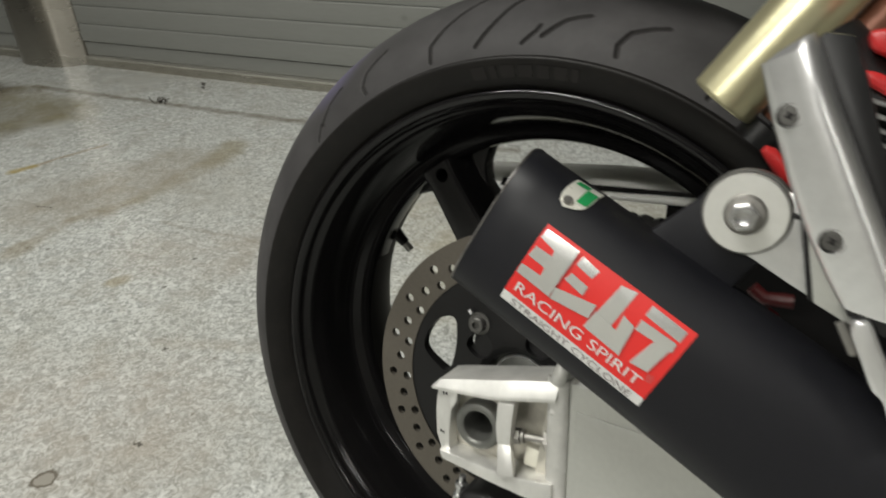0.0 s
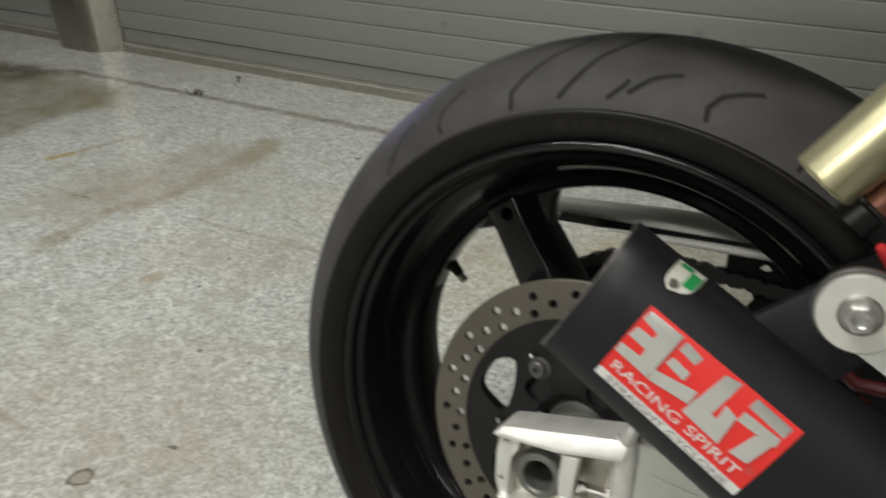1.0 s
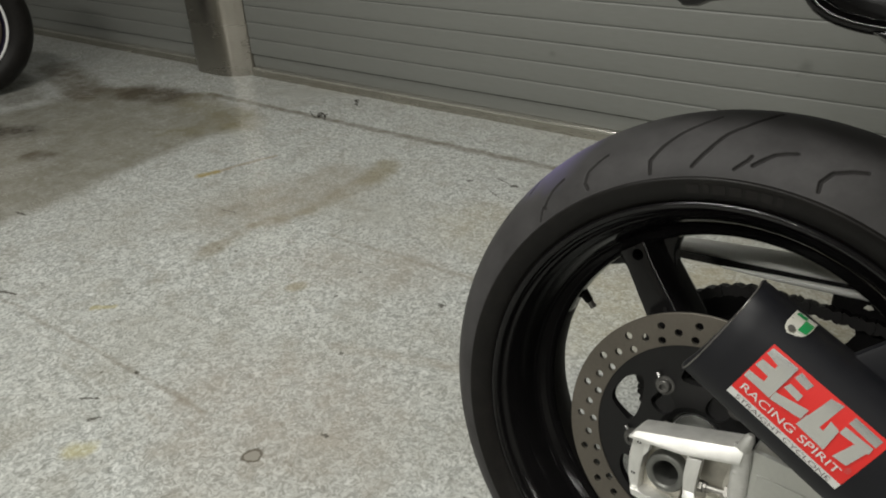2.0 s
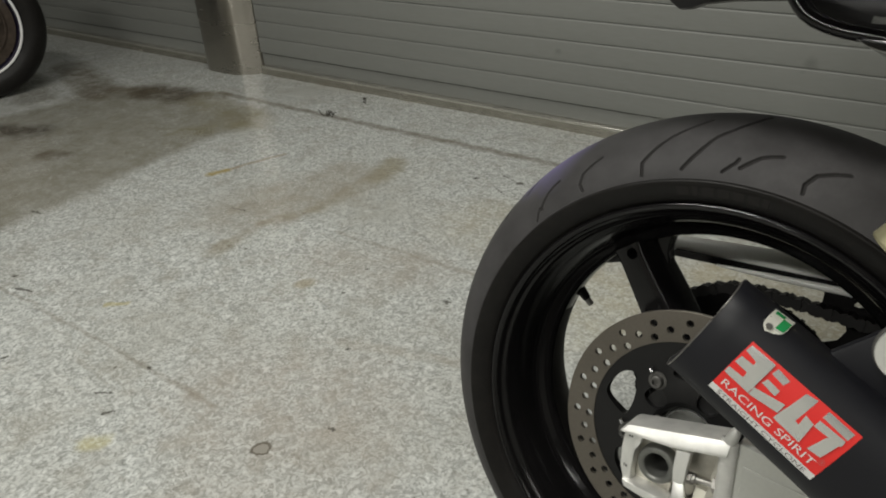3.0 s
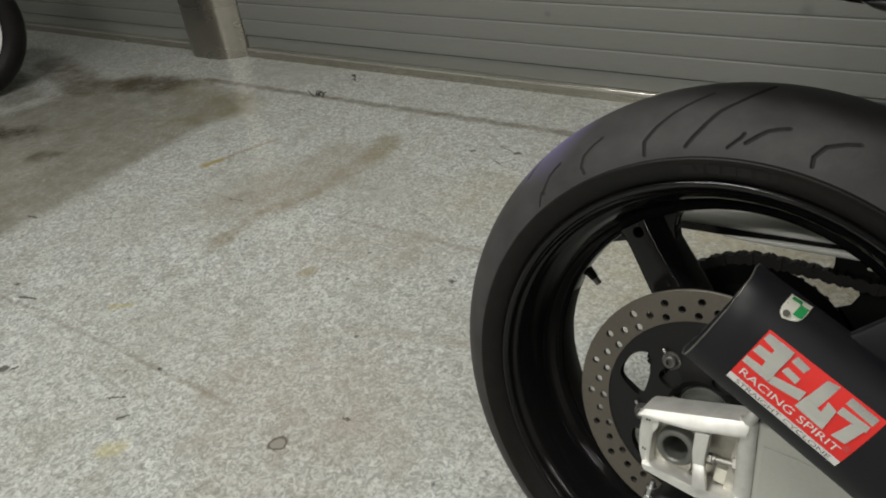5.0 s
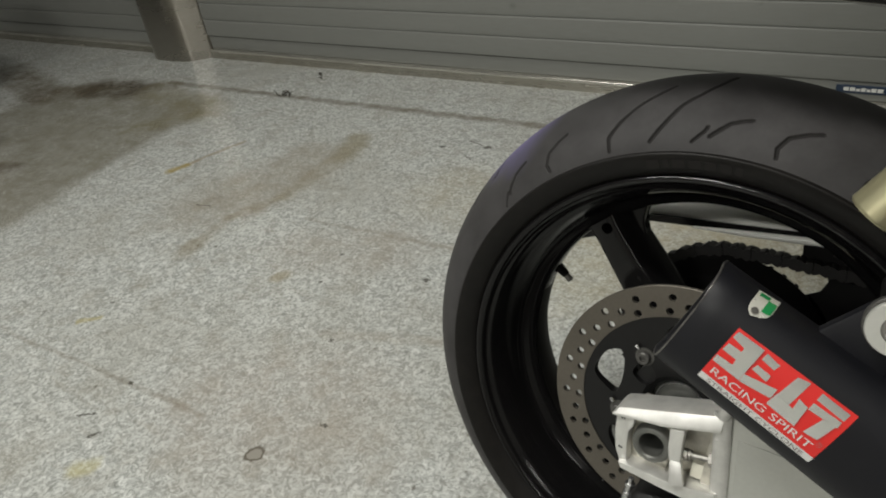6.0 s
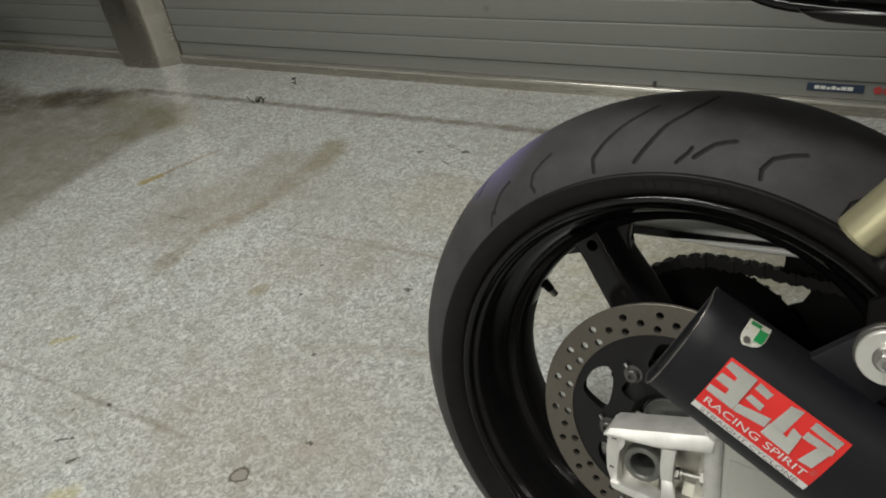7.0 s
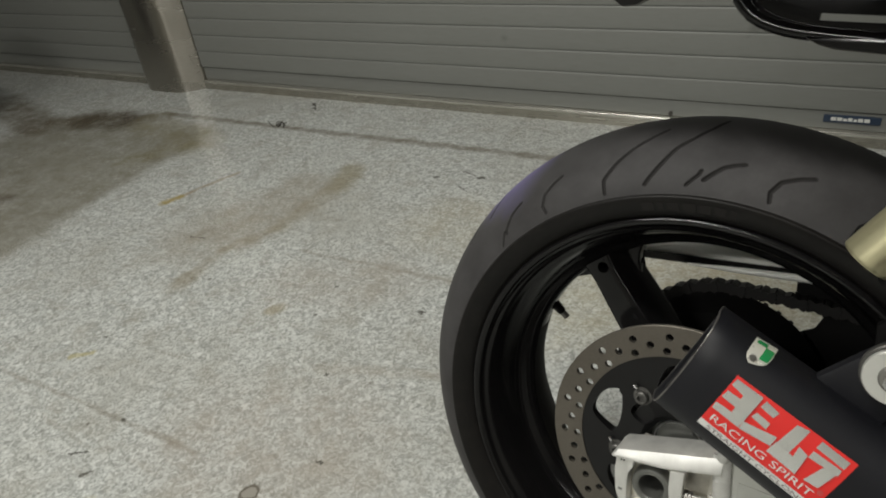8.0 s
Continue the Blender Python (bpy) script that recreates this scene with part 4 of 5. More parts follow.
def can_point(u, ang, grow=0.0):
    c, s = math.cos(ang), math.sin(ang)
    n = math.copysign(abs(c) ** (2 / EXP), c) * (HH + grow)
    d = -math.copysign(abs(s) ** (2 / EXP), s) * (HD + grow)
    n, d = n * math.cos(TW) - d * math.sin(TW), d * math.cos(TW) + n * math.sin(TW)
    return U * u + NRM * (MN + n) + Vector((0, MY + d, 0))


def can(us, seg=96):
    b = bmesh.new()
    rings = []
    for u, g in us:
        ring = [can_point(u, k * math.tau / seg, g) for k in range(seg)]
        lean = 0.17 * min(1.0, max(0.0, (0.0 - u) / 0.03))
        rings.append([b.verts.new(v + U * lean * (abs(v.y - MY) if v.y < MY else 0.3 * (v.y - MY))) for v in ring])
    for p, q in zip(rings, rings[1:]):
        for k in range(seg):
            b.faces.new((p[k], p[(k + 1) % seg], q[(k + 1) % seg], q[k]))
    b.faces.new(rings[0][::-1])
    b.faces.new(rings[-1])
    return b


muff = part("muffler", can([(-0.0425, -0.0105), (-0.0438, -0.0090), (-0.0446, -0.0030), (-0.0455, -0.0012), (-0.0455, -0.0004), (-0.0449, 0.0), (-0.030, 0.0), (0.0, 0.0), (0.10, 0.0), (0.2, 0.0), (0.30, -0.001), (0.40, -0.006), (0.46, -0.02)]), MUFF, bike, "satin black oval muffler with red foil label", smooth=40)
rim_pts = []
for k in range(97):
    v = can_point(-0.0452, k * math.tau / 96, -0.0002)
    rim_pts.append(v + U * 0.17 * (abs(v.y - MY) if v.y < MY else 0.3 * (v.y - MY)))
part("rolled_edge", sweep(rim_pts, 0.0007, 8), WORN, muff, "worn bright rolled edge", smooth=60)
part("muffler_tab", prism([(0.098, 0.174), (0.111, 0.1835), (0.124, 0.1975), (0.135, 0.2095), (0.144, 0.2185), (0.154, 0.2220), (0.168, 0.219), (0.174, 0.208), (0.168, 0.186), (0.150, 0.155), (0.12, 0.140)], -0.152, -0.139, 0.003, 2), MUFF, muff)


def foil(quad, lift, cols=8, rows=6):
    """A patch of foil lying on the can: corners in (u, n), in order round."""
    b = bmesh.new()
    (a0, a1), (b0, b1), (c0, c1), (d0, d1) = quad
    grid = []
    for i in range(rows + 1):
        r = i / rows
        line = []
        for j in range(cols + 1):
            s = j / cols
            u = (1 - r) * ((1 - s) * a0 + s * b0) + r * ((1 - s) * d0 + s * c0)
            n = (1 - r) * ((1 - s) * a1 + s * b1) + r * ((1 - s) * d1 + s * c1)
            line.append(b.verts.new(FACE(u, n, lift)))
        grid.append(line)
    for i in range(rows):
        for j in range(cols):
            b.faces.new((grid[i][j], grid[i][j + 1], grid[i + 1][j + 1], grid[i + 1][j]))
    return b


# outer face of the can as a table of y by n, for the label
TABLE = sorted((can_point(0, radians(k * 0.5)).dot(NRM), can_point(0, radians(k * 0.5)).y) for k in range(0, 361))
TN, TY = [a for a, _ in TABLE], [b for _, b in TABLE]


def FACE(u, n, lift):
    return U * u + NRM * n + Vector((0, float(np.interp(n, TN, TY)) - lift, 0))


L0, L1, B0, B1 = -0.0108, 0.0762, 0.1490, 0.1962
label = part("label", foil([(L0, B0), (L1, B0), (L1, B1), (L0, B1)], 0.0004), STICKER, muff, "red foil label with silver shapes and lettering", smooth=60)
part("white_band", foil([(L0, B0), (L1, B0), (L1, B0 + 0.0055), (L0, B0 + 0.0055)], 0.0006), PAPER, label, smooth=60)
lw, lh = L1 - L0, B1 - B0


def q(s0, t0, s1, t1, s2, t2, s3, t3):
    return [(L0 + s * lw, B0 + t * lh) for s, t in ((s0, t0), (s1, t1), (s2, t2), (s3, t3))]


SHAPES = [
    [q(0.018, 0.958, 0.241, 0.964, 0.245, 0.775, 0.011, 0.845), q(0.020, 0.745, 0.172, 0.755, 0.171, 0.601, 0.010, 0.610), q(0.006, 0.497, 0.240, 0.524, 0.247, 0.378, 0.007, 0.382), q(0.119, 0.957, 0.241, 0.964, 0.247, 0.378, 0.144, 0.385)],
    [q(0.274, 0.951, 0.395, 0.921, 0.384, 0.815, 0.267, 0.836), q(0.275, 0.742, 0.395, 0.725, 0.398, 0.614, 0.262, 0.639), q(0.246, 0.509, 0.492, 0.629, 0.497, 0.457, 0.254, 0.372)],
    [q(0.535, 0.943, 0.628, 0.980, 0.621, 0.534, 0.501, 0.353), q(0.509, 0.570, 0.733, 0.523, 0.750, 0.336, 0.501, 0.353), q(0.641, 0.720, 0.724, 0.689, 0.748, 0.349, 0.657, 0.520)],
    [q(0.730, 0.966, 0.956, 0.956, 0.954, 0.831, 0.728, 0.848), q(0.730, 0.791, 0.949, 0.808, 0.957, 0.704, 0.732, 0.670), q(0.847, 0.675, 0.949, 0.808, 0.922, 0.389, 0.814, 0.355)],
]
for glyph in SHAPES:
    part("silver_shape", joined(*[foil(g, 0.0007 + 0.0003 * i, 6, 6) for i, g in enumerate(glyph)]), SILVER, label, smooth=60)


def words(text, s0, s1, t0, t1, material, name):
    cu = bpy.data.curves.new("text", "FONT")
    cu.body, cu.size = text, 1.0
    tmp = new("text", cu)
    me = bpy.data.meshes.new_from_object(tmp.evaluated_get(bpy.context.evaluated_depsgraph_get()))
    bpy.data.objects.remove(tmp)
    b = bmesh.new()
    b.from_mesh(me)
    bpy.data.meshes.remove(me)
    xs, ys = [v.co.x for v in b.verts], [v.co.y for v in b.verts]
    x0, x1, y0, y1 = min(xs), max(xs), min(ys), max(ys)
    for v in b.verts:
        u = L0 + lw * (s0 + (s1 - s0) * (v.co.x - x0) / (x1 - x0))
        n = B0 + lh * (t0 + (t1 - t0) * (v.co.y - y0) / (y1 - y0))
        v.co = FACE(u, n, 0.0010)
    return part(name, b, material, label, smooth=0)


words("RACING SPIRIT", 0.053, 0.928, 0.185, 0.305, PAPER, "lettering")
words("STRAIGHT CYCLONE", 0.077, 0.929, 0.018, 0.092, INK, "lettering")
words("\u00ae", 0.936, 0.976, 0.30, 0.39, DIM, "registered_mark")


# shield badge wrapped over the can's upper edge, its point down the side
def badge_patch(s0, s1, f0, f1, lift, rows=12, cols=10):
    """A stretch of the shield: s across it from -1 to 1, f from its point to its top."""
    b = bmesh.new()
    grid = []
    for i in range(rows + 1):
        f = f0 + (f1 - f0) * i / rows
        half = 1.0 if f > 0.5 else max(0.08, 1 - ((0.5 - f) / 0.502) ** 3) ** 0.42
        row = []
        for j in range(cols + 1):
            s1j = s0 + (s1 - s0) * j / cols
            row.append(b.verts.new(can_point(-0.0080 + 0.0078 * half * s1j, radians(46.0 - 43.0 * f - 2.0 * s1j), lift)))
        grid.append(row)
    for i in range(rows):
        for j in range(cols):
            b.faces.new((grid[i][j], grid[i][j + 1], grid[i + 1][j + 1], grid[i + 1][j]))
    return b


badge = part("badge", badge_patch(-1, 1, 0.0, 1.0, 0.0008), BADGE, muff, "silver and green shield badge", smooth=60)
part("green_field", badge_patch(-0.75, 0.15, 0.74, 0.92, 0.0012, 4, 4), GREEN, badge, smooth=60)
part("green_field", badge_patch(0.12, 0.92, 0.22, 0.74, 0.0012, 4, 4), GREEN, badge, smooth=60)
part("badge_rivet", sweep([can_point(-0.0105, radians(40.5), 0.0008), can_point(-0.0105, radians(40.5), 0.0020)], 0.0024, 14), DULL, badge)

# muffler mounting: bolt, washers, bracket plate and the polished hanger
WX, WZ = 0.1550, 0.2046
part("washer", lathe([(-0.1515, 0.005), (-0.1515, 0.0196), (-0.1523, 0.0203), (-0.1575, 0.0203), (-0.1582, 0.0196), (-0.1582, 0.005)], 64, WX, WZ), SCREW, muff, "dark rubber-mount washer")
part("washer", lathe([(-0.159, 0.005), (-0.159, 0.0180), (-0.1597, 0.0185), (-0.1632, 0.0185), (-0.1640, 0.0178), (-0.1640, 0.005)], 64, WX, WZ), WASHER, muff, "large pale washer")
bolt = part("mount_bolt", carved(prism(hexagon(WX, WZ, 0.0066, 0.3), -0.1735, -0.166, 0.0005, 2), lathe([(-0.18, 0.0), (-0.18, 0.0046), (-0.1722, 0.0038), (-0.1712, 0.0)], 24, WX, WZ, closed=False)), CHROME, muff, "flanged hex bolt", smooth=20)
part("bolt_flange", lathe([(-0.164, 0.0), (-0.164, 0.0094), (-0.1650, 0.0094), (-0.1662, 0.0082), (-0.1668, 0.0)], 32, WX, WZ, closed=False), DULL, bolt)
part("mount_sleeve", lathe([(-0.16, 0.0), (-0.16, 0.012), (-0.135, 0.012), (-0.135, 0.0)], 32, WX, WZ, closed=False), CHROME, muff)
part("bracket_plate", prism([(0.1400, 0.2060), (0.142, 0.2110), (0.146, 0.2150), (0.150, 0.2170), (0.155, 0.2175), (0.160, 0.2165), (0.166, 0.2160), (0.171, 0.2175), (0.1755, 0.2185), (0.179, 0.202), (0.1885, 0.1722), (0.181, 0.1752), (0.161, 0.184), (0.145, 0.188), (0.137, 0.198)], -0.1580, -0.1525, 0.0015, 2), POLISHED, bike, "pale aluminium bracket plate")
part("hanger_web", prism([(0.1775, 0.2190), (0.1835, 0.2210), (0.195, 0.205), (0.2070, 0.1840), (0.2055, 0.1685), (0.1900, 0.1745), (0.1805, 0.206)], -0.1760, -0.168, 0.0015, 2), PLATE_ALU, bike)
# Solid dark strip standing for the shaded slit in the plate.
part("bracket_gap_shade", prism([(0.1775, 0.2080), (0.1792, 0.2075), (0.1900, 0.1715), (0.1882, 0.1712)], -0.1600, -0.1545, 0.0003), SATIN, bike)
part("gap_bridge", box(0.1725, 0.1785, -0.1592, -0.155, 0.2060, 0.2085, 0.0005), SATIN, bike)
bm = bmesh.new()
HANG = [  # rear edge, ridge, front edge, from top to foot
    ((0.1540, 0.2740), (0.1590, 0.2785), (0.1655, 0.2830)), ((0.1497, 0.2685), (0.1590, 0.2700), (0.1685, 0.2790)), ((0.1585, 0.2480), (0.1690, 0.2520), (0.1790, 0.2590)),
    ((0.1712, 0.2230), (0.1825, 0.2275), (0.1950, 0.2335)), ((0.1800, 0.2080), (0.1925, 0.2110), (0.2090, 0.2105)), ((0.1905, 0.1925), (0.2040, 0.1935), (0.2210, 0.1900)),
    ((0.1990, 0.1818), (0.2110, 0.1850), (0.2290, 0.1800))]
rings = []
for i, (le, ri, fr) in enumerate(HANG):
    out = 0.006 if i == 0 else 0.0
    le, ri, fr = Vector(le), Vector(ri), Vector(fr)
    section = [(le, -0.1890), (le, -0.1985)] + [(le.lerp(fr, k), y) for k, y in ((0.04, -0.2005), (0.14, -0.2020), (0.32, -0.2033), (0.50, -0.2046), (0.63, -0.2055), (0.74, -0.2056), (0.83, -0.2045), (0.91, -0.2024), (0.96, -0.2002))] + [(fr, -0.1965), (fr, -0.1890)]
    rings.append([bm.verts.new((p.x, y + out, p.y)) for p, y in section])
for p, r in zip(rings, rings[1:]):
    for k in range(len(p)):
        bm.faces.new((p[k], p[(k + 1) % len(p)], r[(k + 1) % len(p)], r[k]))
bm.faces.new(rings[0][::-1])
bm.faces.new(rings[-1])
bmesh.ops.recalc_face_normals(bm, faces=bm.faces)
hang = part("footrest_hanger", bm, POLISHED, bike, "polished aluminium footrest hanger", smooth=50)
for sx, sz, sy in ((0.1642, 0.2512, -0.2030), (0.1895, 0.2072, -0.2034)):
    screw = part("hanger_screw", lathe([(sy + 0.003, 0.0), (sy + 0.003, 0.0042), (sy - 0.0002, 0.0041), (sy - 0.0009, 0.0034), (sy - 0.0010, 0.0)], 28, sx, sz, closed=False), SCREW, hang, "dark cross-head screw")
    part("screw_recess", lathe([(sy + 0.002, 0.0041), (sy - 0.0006, 0.0045), (sy - 0.0009, 0.0048), (sy + 0.002, 0.0052)], 28, sx, sz), CHROME, hang, "bright countersink edge")
    for a in (0.5, 2.07):
        c, d = 0.0016 * math.cos(a), 0.0016 * math.sin(a)
        part("screw_slot", sweep([(sx - c, sy - 0.0008, sz - d), (sx + c, sy - 0.0008, sz + d)], 0.0006, 6), GROOVE_SHADE, hang)
part("hanger_foot", prism([(0.2030, 0.1770), (0.2095, 0.1800), (0.2140, 0.1720), (0.2230, 0.1580), (0.2450, 0.1300), (0.2350, 0.1220), (0.2215, 0.1480), (0.2165, 0.1510), (0.2110, 0.1610), (0.2050, 0.1710)], -0.2005, -0.188, 0.003, 3), POLISHED, hang, "bright footrest bracket")
# Dark filler in place of the shade between hanger and foot.
part("foot_gap_shade", prism([(0.1990, 0.1830), (0.2300, 0.1815), (0.2300, 0.1700), (0.2140, 0.1735), (0.2090, 0.1795), (0.2025, 0.1770)], -0.1965, -0.184, 0.001), SATIN, hang)
part("pivot_lug", joined(sweep([(0.201, -0.188, 0.1725), (0.204, -0.1885, 0.1680), (0.2085, -0.188, 0.1610)], 0.0022, 12)), DULL, bike)
part("heel_guard", prism([(0.1660, 0.2800), (0.1690, 0.2835), (0.1790, 0.2830), (0.1870, 0.2680), (0.1985, 0.2430), (0.2250, 0.2080), (0.2520, 0.1650), (0.2400, 0.1550), (0.2150, 0.1900), (0.1950, 0.2280), (0.1765, 0.2570)], -0.194, -0.178, 0.003, 2), CARRIER, bike, "black heel guard behind the hanger")
part("frame_rail", sweep([(0.168, -0.11, 0.283), (0.21, -0.12, 0.245), (0.27, -0.12, 0.19), (0.36, -0.11, 0.14)], 0.018, 20), SATIN, bike)
part("rear_master_cylinder", joined(prism([(0.184, 0.2900), (0.193, 0.2925), (0.222, 0.288), (0.222, 0.276), (0.194, 0.2795), (0.187, 0.2820)], -0.135, -0.105, 0.003, 3), prism([(0.1835, 0.2725), (0.190, 0.2735), (0.214, 0.266), (0.214, 0.256), (0.198, 0.2630), (0.189, 0.2670)], -0.14, -0.11, 0.003, 3)), RED, bike, "red painted casting")
for k in range(4):
    part("cooling_fin", prism([(0.1905 + 0.003 * k, 0.262 - 0.006 * k), (0.212 + 0.003 * k, 0.258 - 0.006 * k), (0.212 + 0.003 * k, 0.2565 - 0.006 * k), (0.1915 + 0.003 * k, 0.2595 - 0.006 * k)], -0.15, -0.12, 0.0004, 1), CHROME, bike)
part("hose_end", sweep([(0.1545, -0.138, 0.2330), (0.1570, -0.137, 0.2316), (0.1630, -0.134, 0.2255), (0.174, -0.130, 0.2170)], 0.006, 14, taper=[0.0020, 0.0034, 0.0040, 0.0042]), RED, bike, "red hose end")
part("linkage", joined(sweep([(0.163, -0.09, 0.153), (0.170, -0.09, 0.1485), (0.178, -0.09, 0.1495), (0.185, -0.09, 0.1505)], 0.0042, 12), sweep([(0.172, -0.09, 0.141), (0.178, -0.09, 0.138)], 0.004, 12)), SHADED_RED, bike, "red linkage behind the muffler, darkened as if shaded")
part("inner_fender", prism([(0.145, 0.20), (0.19, 0.22), (0.30, 0.22), (0.36, 0.02), (0.36, -0.12), (0.335, -0.12), (0.33, 0.03), (0.27, 0.15), (0.20, 0.13)], -0.05, 0.20, 0.008, 2), GRIMY, bike, "black inner fender")

# gold damper reservoir
GD = Vector((0.528, 0.0, 0.849))
g0 = Vector((0.1225, -0.07, 0.2505))
part("reservoir", sweep([g0 + GD * d for d in (0.0, 0.0012, 0.003, 0.005, 0.19)], 0.0195, 64, taper=[0.0186, 0.0195, 0.0195, 0.0195, 0.0195]), GOLD, bike, "gold anodised damper reservoir tube", smooth=40)
part("reservoir_clamp", sweep([g0 + Vector((0.028, 0.012, -0.012)) + GD * d for d in (0.004, 0.0045, 0.18)], 0.011, 24, taper=[0.010, 0.011, 0.011]), BROWN, bike, "copper brown damper body")
part("clamp_seat", sweep([g0 + Vector((0.020, 0.010, -0.02)) + GD * d for d in (0.0, 0.012)], 0.012, 20), SATIN, bike)

# sprocket, chain and the silver chain guard on the far side
teeth = []
for k in range(44):
    a = k * math.tau / 44
    for da, rr0 in ((-0.045, 0.108), (-0.02, 0.1165), (0.02, 0.1165), (0.045, 0.108)):
        teeth.append((CX + rr0 * math.cos(a + da), CZ + rr0 * math.sin(a + da)))
part("sprocket", prism(teeth, 0.180, 0.187), GRIMY, bike, "black rear sprocket")
run = []
p0, p1 = Vector((0.50, 0.128)), Vector((0.012, 0.1205))
steps = int((p1 - p0).length / 0.0159)
run += [p0 + (p1 - p0) * (k / steps) for k in range(steps)]
run += [Vector((CX + 0.1225 * math.cos(radians(a)), CZ + 0.1225 * math.sin(radians(a)))) for a in np.arange(86, 300, 7.4)]
links = []
for i, (a, b2) in enumerate(zip(run, run[1:])):
    mid, d = (a + b2) / 2, (b2 - a).normalized()
    nn = Vector((-d.y, d.x))
    w = 0.0075
    out = [mid + d * (sx * 0.0092) + nn * (sy * w) for sx, sy in ((-1, -0.55), (-0.75, -1), (-0.35, -0.85), (0, -0.6), (0.35, -0.85), (0.75, -1), (1, -0.55), (1, 0.55), (0.75, 1), (0.35, 0.85), (0, 0.6), (-0.35, 0.85), (-0.75, 1), (-1, 0.55))]
    o = 0.0022 * (i % 2)
    links.append(prism([(v.x, v.y) for v in out], 0.1730 + o, 0.1940 - o))
tagged(part("chain", joined(*links), CHAIN, bike, "oily black drive chain", smooth=0), kind="stuff")
guard = part("chain_guard", sweep([(-0.150, 0.207, 0.1365), (-0.07, 0.205, 0.1465), (0.0, 0.205, 0.1550), (0.12, 0.205, 0.1680), (0.34, 0.205, 0.1920)], 0.0150, 28, taper=[0.0105, 0.0130, 0.0148, 0.0150, 0.0150]), GUARD, bike, "silver chain guard over the chain")
part("guard_lip", sweep([(-0.06, 0.188, 0.1335), (0.0, 0.188, 0.1400), (0.12, 0.188, 0.1535), (0.34, 0.188, 0.179)], 0.0038, 12, taper=[0.0012, 0.0038, 0.0050, 0.0052]), GUARD, guard)
part("guard_web", prism([(-0.118, 0.1275), (0.34, 0.177), (0.34, 0.186), (-0.115, 0.1370)], 0.189, 0.193), GLOSS, guard)
part("sprocket_carrier", lathe([(0.150, 0.0), (0.150, 0.098), (0.176, 0.1172), (0.1795, 0.1172), (0.1795, 0.0)], 72, CX, CZ, closed=False), GRIMY, bike)
part("chain_slider", carved(prism([(0.060, 0.150), (0.062, 0.128), (0.074, 0.117), (0.0905, 0.1125), (0.0945, 0.104), (0.089, 0.090), (0.076, 0.082), (0.05, 0.02), (0.10, -0.05), (0.34, -0.05), (0.34, 0.182)], 0.1950, 0.2000, 0.001), prism([(0.0925, 0.1345), (0.095, 0.140), (0.099, 0.1405), (0.1035, 0.1365), (0.098, 0.1335)], 0.19, 0.21)), GRIMY, bike, "black chain slider and guard stay")
# Added black backing in place of the shade behind the muffler.
part("dark_backing_panel", prism([(0.140, 0.200), (0.165, 0.222), (0.20, 0.228), (0.42, 0.20), (0.42, 0.06), (0.20, 0.080), (0.150, 0.135)], -0.060, -0.048, 0.003), GRIMY, bike, "black backing panel added to darken the gap behind the muffler")

# undertail: a black tray over the wheel with a bright strip, and the plate arm behind
tail = part("undertail", prism([(-0.030, 0.452), (-0.026, 0.440), (-0.004, 0.4290), (0.060, 0.4270), (0.34, 0.422), (0.62, 0.43), (0.70, 0.47), (0.66, 0.55), (0.0, 0.53), (-0.028, 0.48)], 0.036, 0.155, 0.008, 3), GLOSS, bike, "black undertail tray above the rear wheel")
slot = box(0.0445, 0.21, 0.0, 0.06, 0.4175, 0.4232)
part("undertail_side", carved(prism([(-0.0265, 0.445), (-0.0240, 0.4340), (-0.0060, 0.4170), (0.0120, 0.4090), (0.0320, 0.4050), (0.060, 0.4030), (0.30, 0.396), (0.30, 0.440), (-0.02, 0.452)], 0.028, 0.034, 0.001), slot), GLOSS, tail, "glossy black side with a slot")
part("undertail_rail", sweep([(-0.0275, 0.022, 0.452), (-0.0266, 0.022, 0.4462), (-0.0242, 0.022, 0.4392), (-0.0198, 0.022, 0.4320), (-0.0140, 0.022, 0.4252), (-0.0070, 0.022, 0.4190), (0.0020, 0.022, 0.4143), (0.0120, 0.022, 0.4110), (0.0220, 0.022, 0.4088), (0.0320, 0.022, 0.4074), (0.060, 0.022, 0.4055), (0.14, 0.022, 0.403), (0.30, 0.022, 0.400)], 0.0062, 16), GLOSS, tail)
part("undertail_panel", prism([(0.038, 0.4030), (0.050, 0.3975), (0.062, 0.3950), (0.10, 0.3935), (0.24, 0.390), (0.30, 0.402), (0.14, 0.408)], 0.012, 0.15, 0.003, 2), GLOSS, tail)
part("plate_arm", prism([(-0.217, 0.445), (-0.214, 0.4365), (-0.200, 0.4280), (-0.184, 0.4300), (-0.170, 0.4370), (-0.135, 0.444), (-0.06, 0.452), (-0.02, 0.47), (-0.02, 0.50), (-0.10, 0.50), (-0.33, 0.475), (-0.335, 0.44), (-0.32, 0.4315), (-0.295, 0.4335), (-0.28, 0.447)], 0.218, 0.232, 0.002, 2), SATIN, tail, "black plate arm")
# Unseen bulk over the wheel, added to keep light off the tyre crown.
shade_block = part("tail_shade_block", prism([(0.02, 0.490), (0.05, 0.461), (0.10, 0.439), (0.18, 0.424), (0.62, 0.415), (0.98, 0.47), (1.00, 0.56), (0.66, 0.62), (0.40, 0.68), (0.05, 0.74), (0.00, 0.72), (0.00, 0.53)], -0.110, 0.200, 0.02, 3), GLOSS, tail, "unseen black tail block added to shade the tyre")
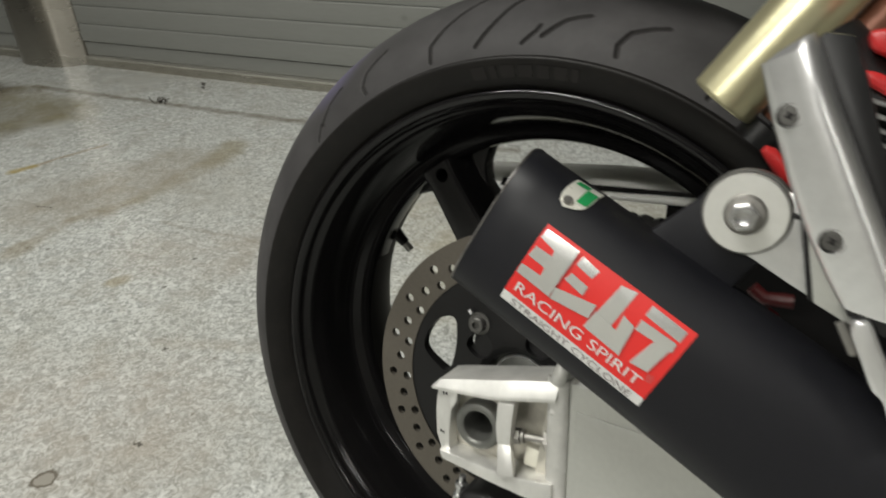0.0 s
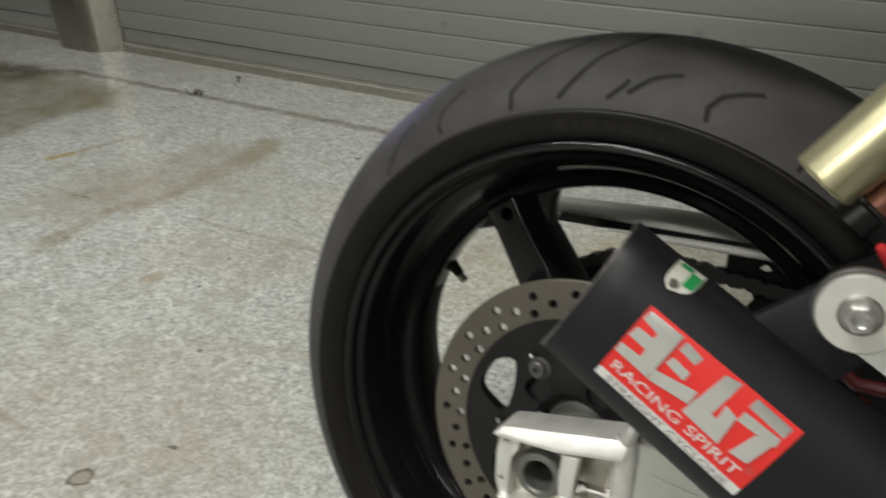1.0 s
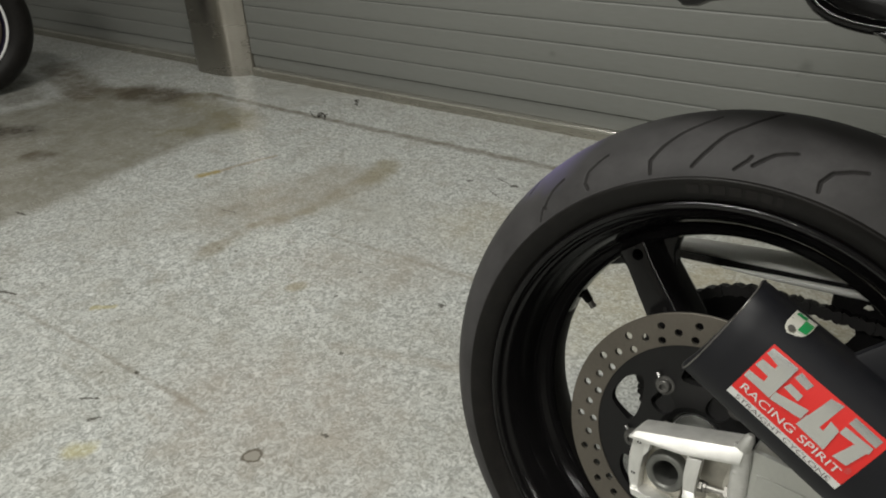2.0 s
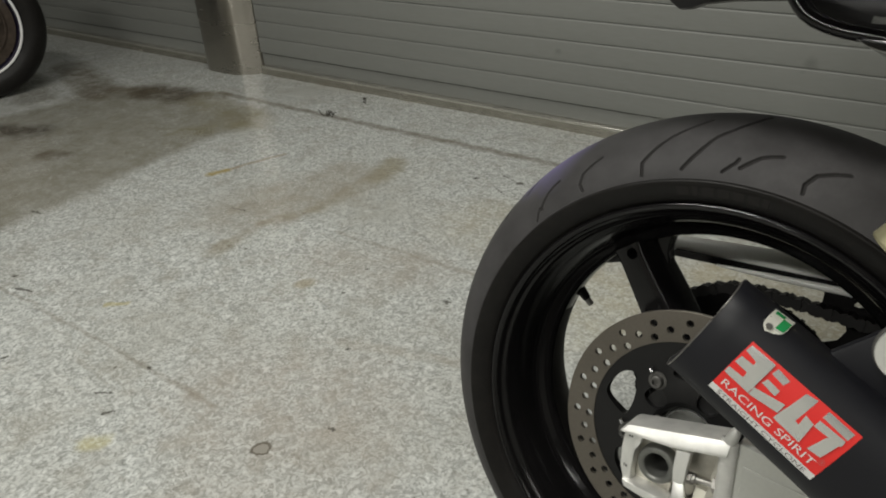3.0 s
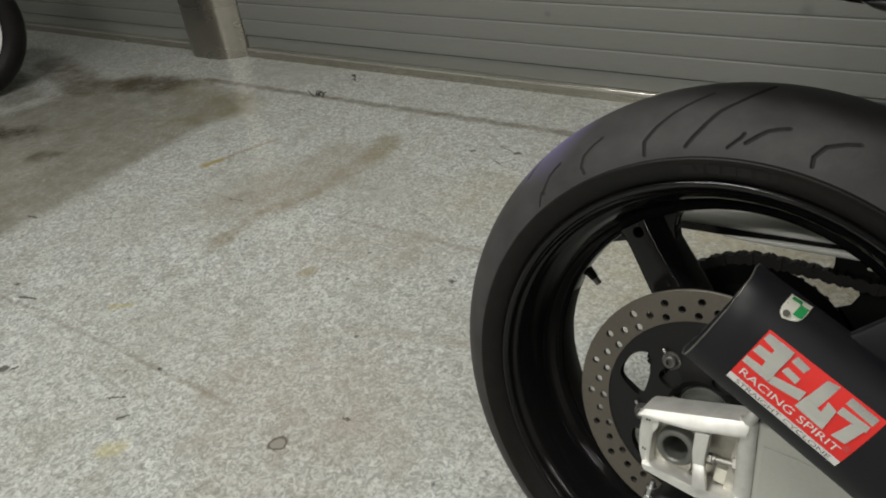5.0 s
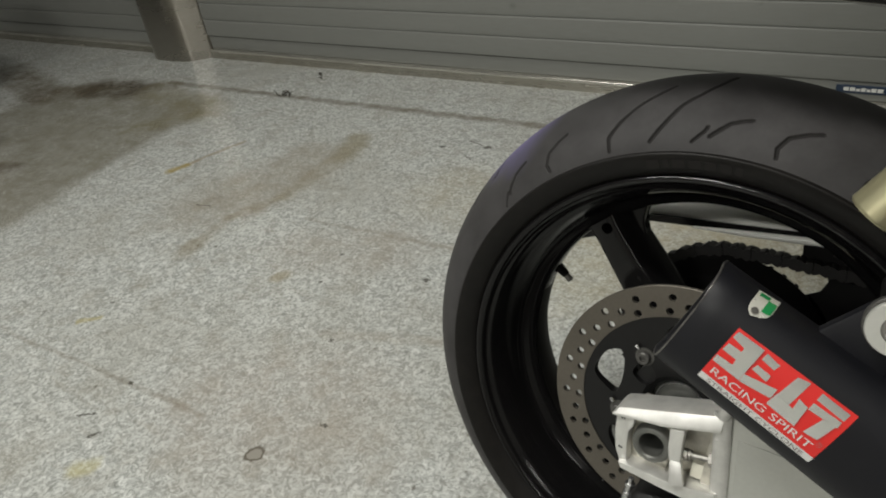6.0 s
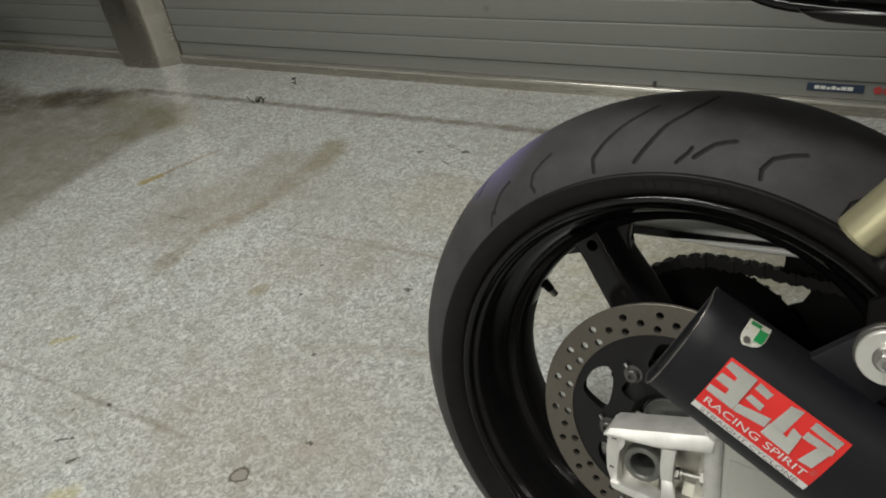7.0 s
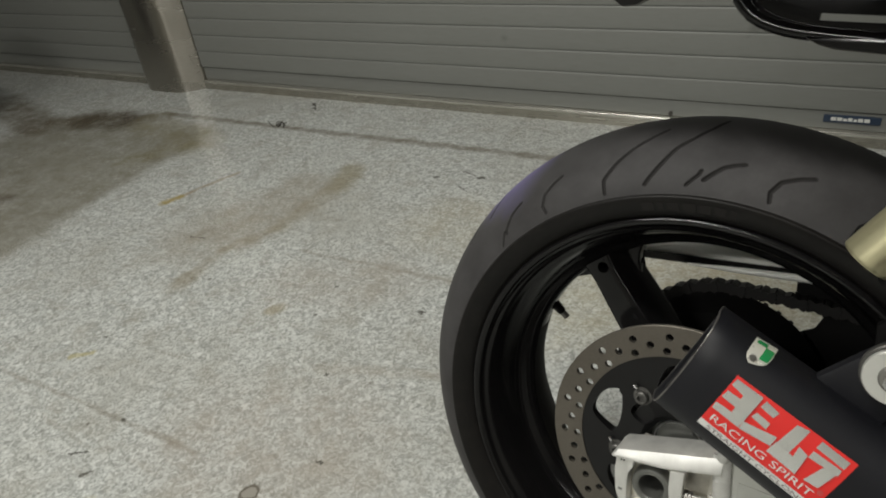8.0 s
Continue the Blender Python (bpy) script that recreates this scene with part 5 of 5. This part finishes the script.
part("tail_shade_end", prism([(-0.22, 0.520), (-0.02, 0.507), (0.035, 0.504), (0.035, 0.735), (-0.20, 0.74), (-0.27, 0.68), (-0.28, 0.56)], -0.165, 0.190, 0.02, 3), GLOSS, shade_block)
part("plate_arm_root", box(-0.06, 0.02, 0.10, 0.225, 0.475, 0.498, 0.004), SATIN, tail)

# ---- the other motorcycle at the back: its wheel in view ----
other = tagged(new("parked_motorcycle"), "second parked motorcycle, wheel with a white rim stripe", "motorcycle")
other.matrix_basis = pose(-3.165, 0.735, 0.0, -5, 0, 66)
OC = 0.312


def part2(name, bm, material, parent=other, label="", smooth=35):
    return child(name, finish(name, bm, material, smooth), parent, label)


part2("tyre", lathe([(-0.045, 0.222), (-0.056, 0.245), (-0.060, 0.268), (-0.05, 0.292), (-0.028, 0.308), (0.0, 0.3135), (0.028, 0.308), (0.05, 0.292), (0.060, 0.268), (0.056, 0.245), (0.045, 0.222)], 128, 0, OC), SIDE, label="black tyre")
orim = part2("rim", lathe([(-0.046, 0.205), (-0.049, 0.214), (-0.048, 0.223), (0.048, 0.223), (0.049, 0.205), (0.02, 0.19), (-0.02, 0.19)], 128, 0, OC), PURPLE, label="dark purple rim")
part2("rim_stripe", lathe([(-0.0515, 0.2110), (-0.0535, 0.2145), (-0.0525, 0.2195), (-0.0475, 0.2215), (-0.0475, 0.2110)], 128, 0, OC), WHITE, orim, "white stripe round the rim")
for k in range(5):
    a = radians(20 + 72 * k)
    part2("spoke", sweep([(0.03 * math.cos(a), -0.01, OC + 0.03 * math.sin(a)), (0.12 * math.cos(a + 0.1), -0.02, OC + 0.12 * math.sin(a + 0.1)), (0.20 * math.cos(a), -0.025, OC + 0.20 * math.sin(a))], 0.016, 12), PURPLE, orim)
odisc = part2("brake_disc", lathe([(-0.062, 0.075), (-0.062, 0.128), (-0.057, 0.128), (-0.057, 0.075)], 96, 0, OC), RUSTY, label="grimy brown brake disc")
part2("drum", lathe([(-0.050, 0.0), (-0.050, 0.120), (-0.042, 0.160), (-0.040, 0.196), (0.03, 0.196), (0.03, 0.0)], 64, 0, OC, closed=False), RUSTY, label="dirty brown drum")
part2("hub", lathe([(-0.075, 0.0), (-0.075, 0.022), (-0.066, 0.03), (-0.06, 0.076), (0.05, 0.06), (0.05, 0.0)], 48, 0, OC, closed=False), DULL)
for k in range(10):
    a = radians(8 + 36 * k)
    part2("disc_bolt", lathe([(-0.066, 0.0), (-0.066, 0.006), (-0.0655, 0.0072), (-0.060, 0.0075), (-0.060, 0.0)], 14, 0.088 * math.cos(a), OC + 0.088 * math.sin(a), closed=False), DULL, odisc)
part2("hub_nut", joined(prism(hexagon(0, OC, 0.016), -0.088, -0.074, 0.002, 2), lathe([(-0.076, 0.020), (-0.078, 0.026), (-0.074, 0.030), (-0.070, 0.030), (-0.070, 0.020)], 40, 0, OC)), CHROME, label="bare metal wheel nut")
part2("caliper", prism(rounded([(0.088, OC - 0.012), (0.128, OC - 0.016), (0.143, OC + 0.020), (0.132, OC + 0.052), (0.098, OC + 0.046)]), -0.092, -0.03, 0.008, 3), DULL, odisc, "bare metal caliper")
part2("caliper_bolt", lathe([(-0.101, 0.0), (-0.101, 0.009), (-0.099, 0.011), (-0.090, 0.011), (-0.090, 0.0)], 18, 0.116, OC + 0.018, closed=False), CHROME, odisc)
part2("drum_rib", lathe([(-0.046, 0.150), (-0.049, 0.154), (-0.049, 0.160), (-0.044, 0.166), (-0.040, 0.166), (-0.040, 0.150)], 72, 0, OC), RUSTY)

# ---- floor slabs, laid in rows with open joints ----
rows_y = [(YB, -2.6), (-2.597, -1.30), (-1.297, -0.67), (-0.67, -0.016), (-0.016, 0.6057), (0.6057, 1.2812), (1.2820, WALL_Y + 0.05)]
cols_x = [(XL, -4.4), (-4.3998, -1.905), (-1.9048, 0.55), (0.5502, XR)]
for y0, y1 in rows_y:
    for x0, x1 in cols_x:
        bm = bmesh.new()
        bmesh.ops.create_cube(bm, size=1.0, matrix=Matrix.Translation(((x0 + x1) / 2, (y0 + y1) / 2, -0.015)) @ Matrix.Diagonal((x1 - x0, y1 - y0, 0.03, 1)))
        for v in bm.verts:
            if v.co.z > -0.01:
                v.co.x += 0.0001 if v.co.x < (x0 + x1) / 2 else -0.0001
                v.co.y += 0.00008 if v.co.y < (y0 + y1) / 2 else -0.00008
        child("floor_slab", finish("floor_slab", bm, FLOOR, 0), floor)
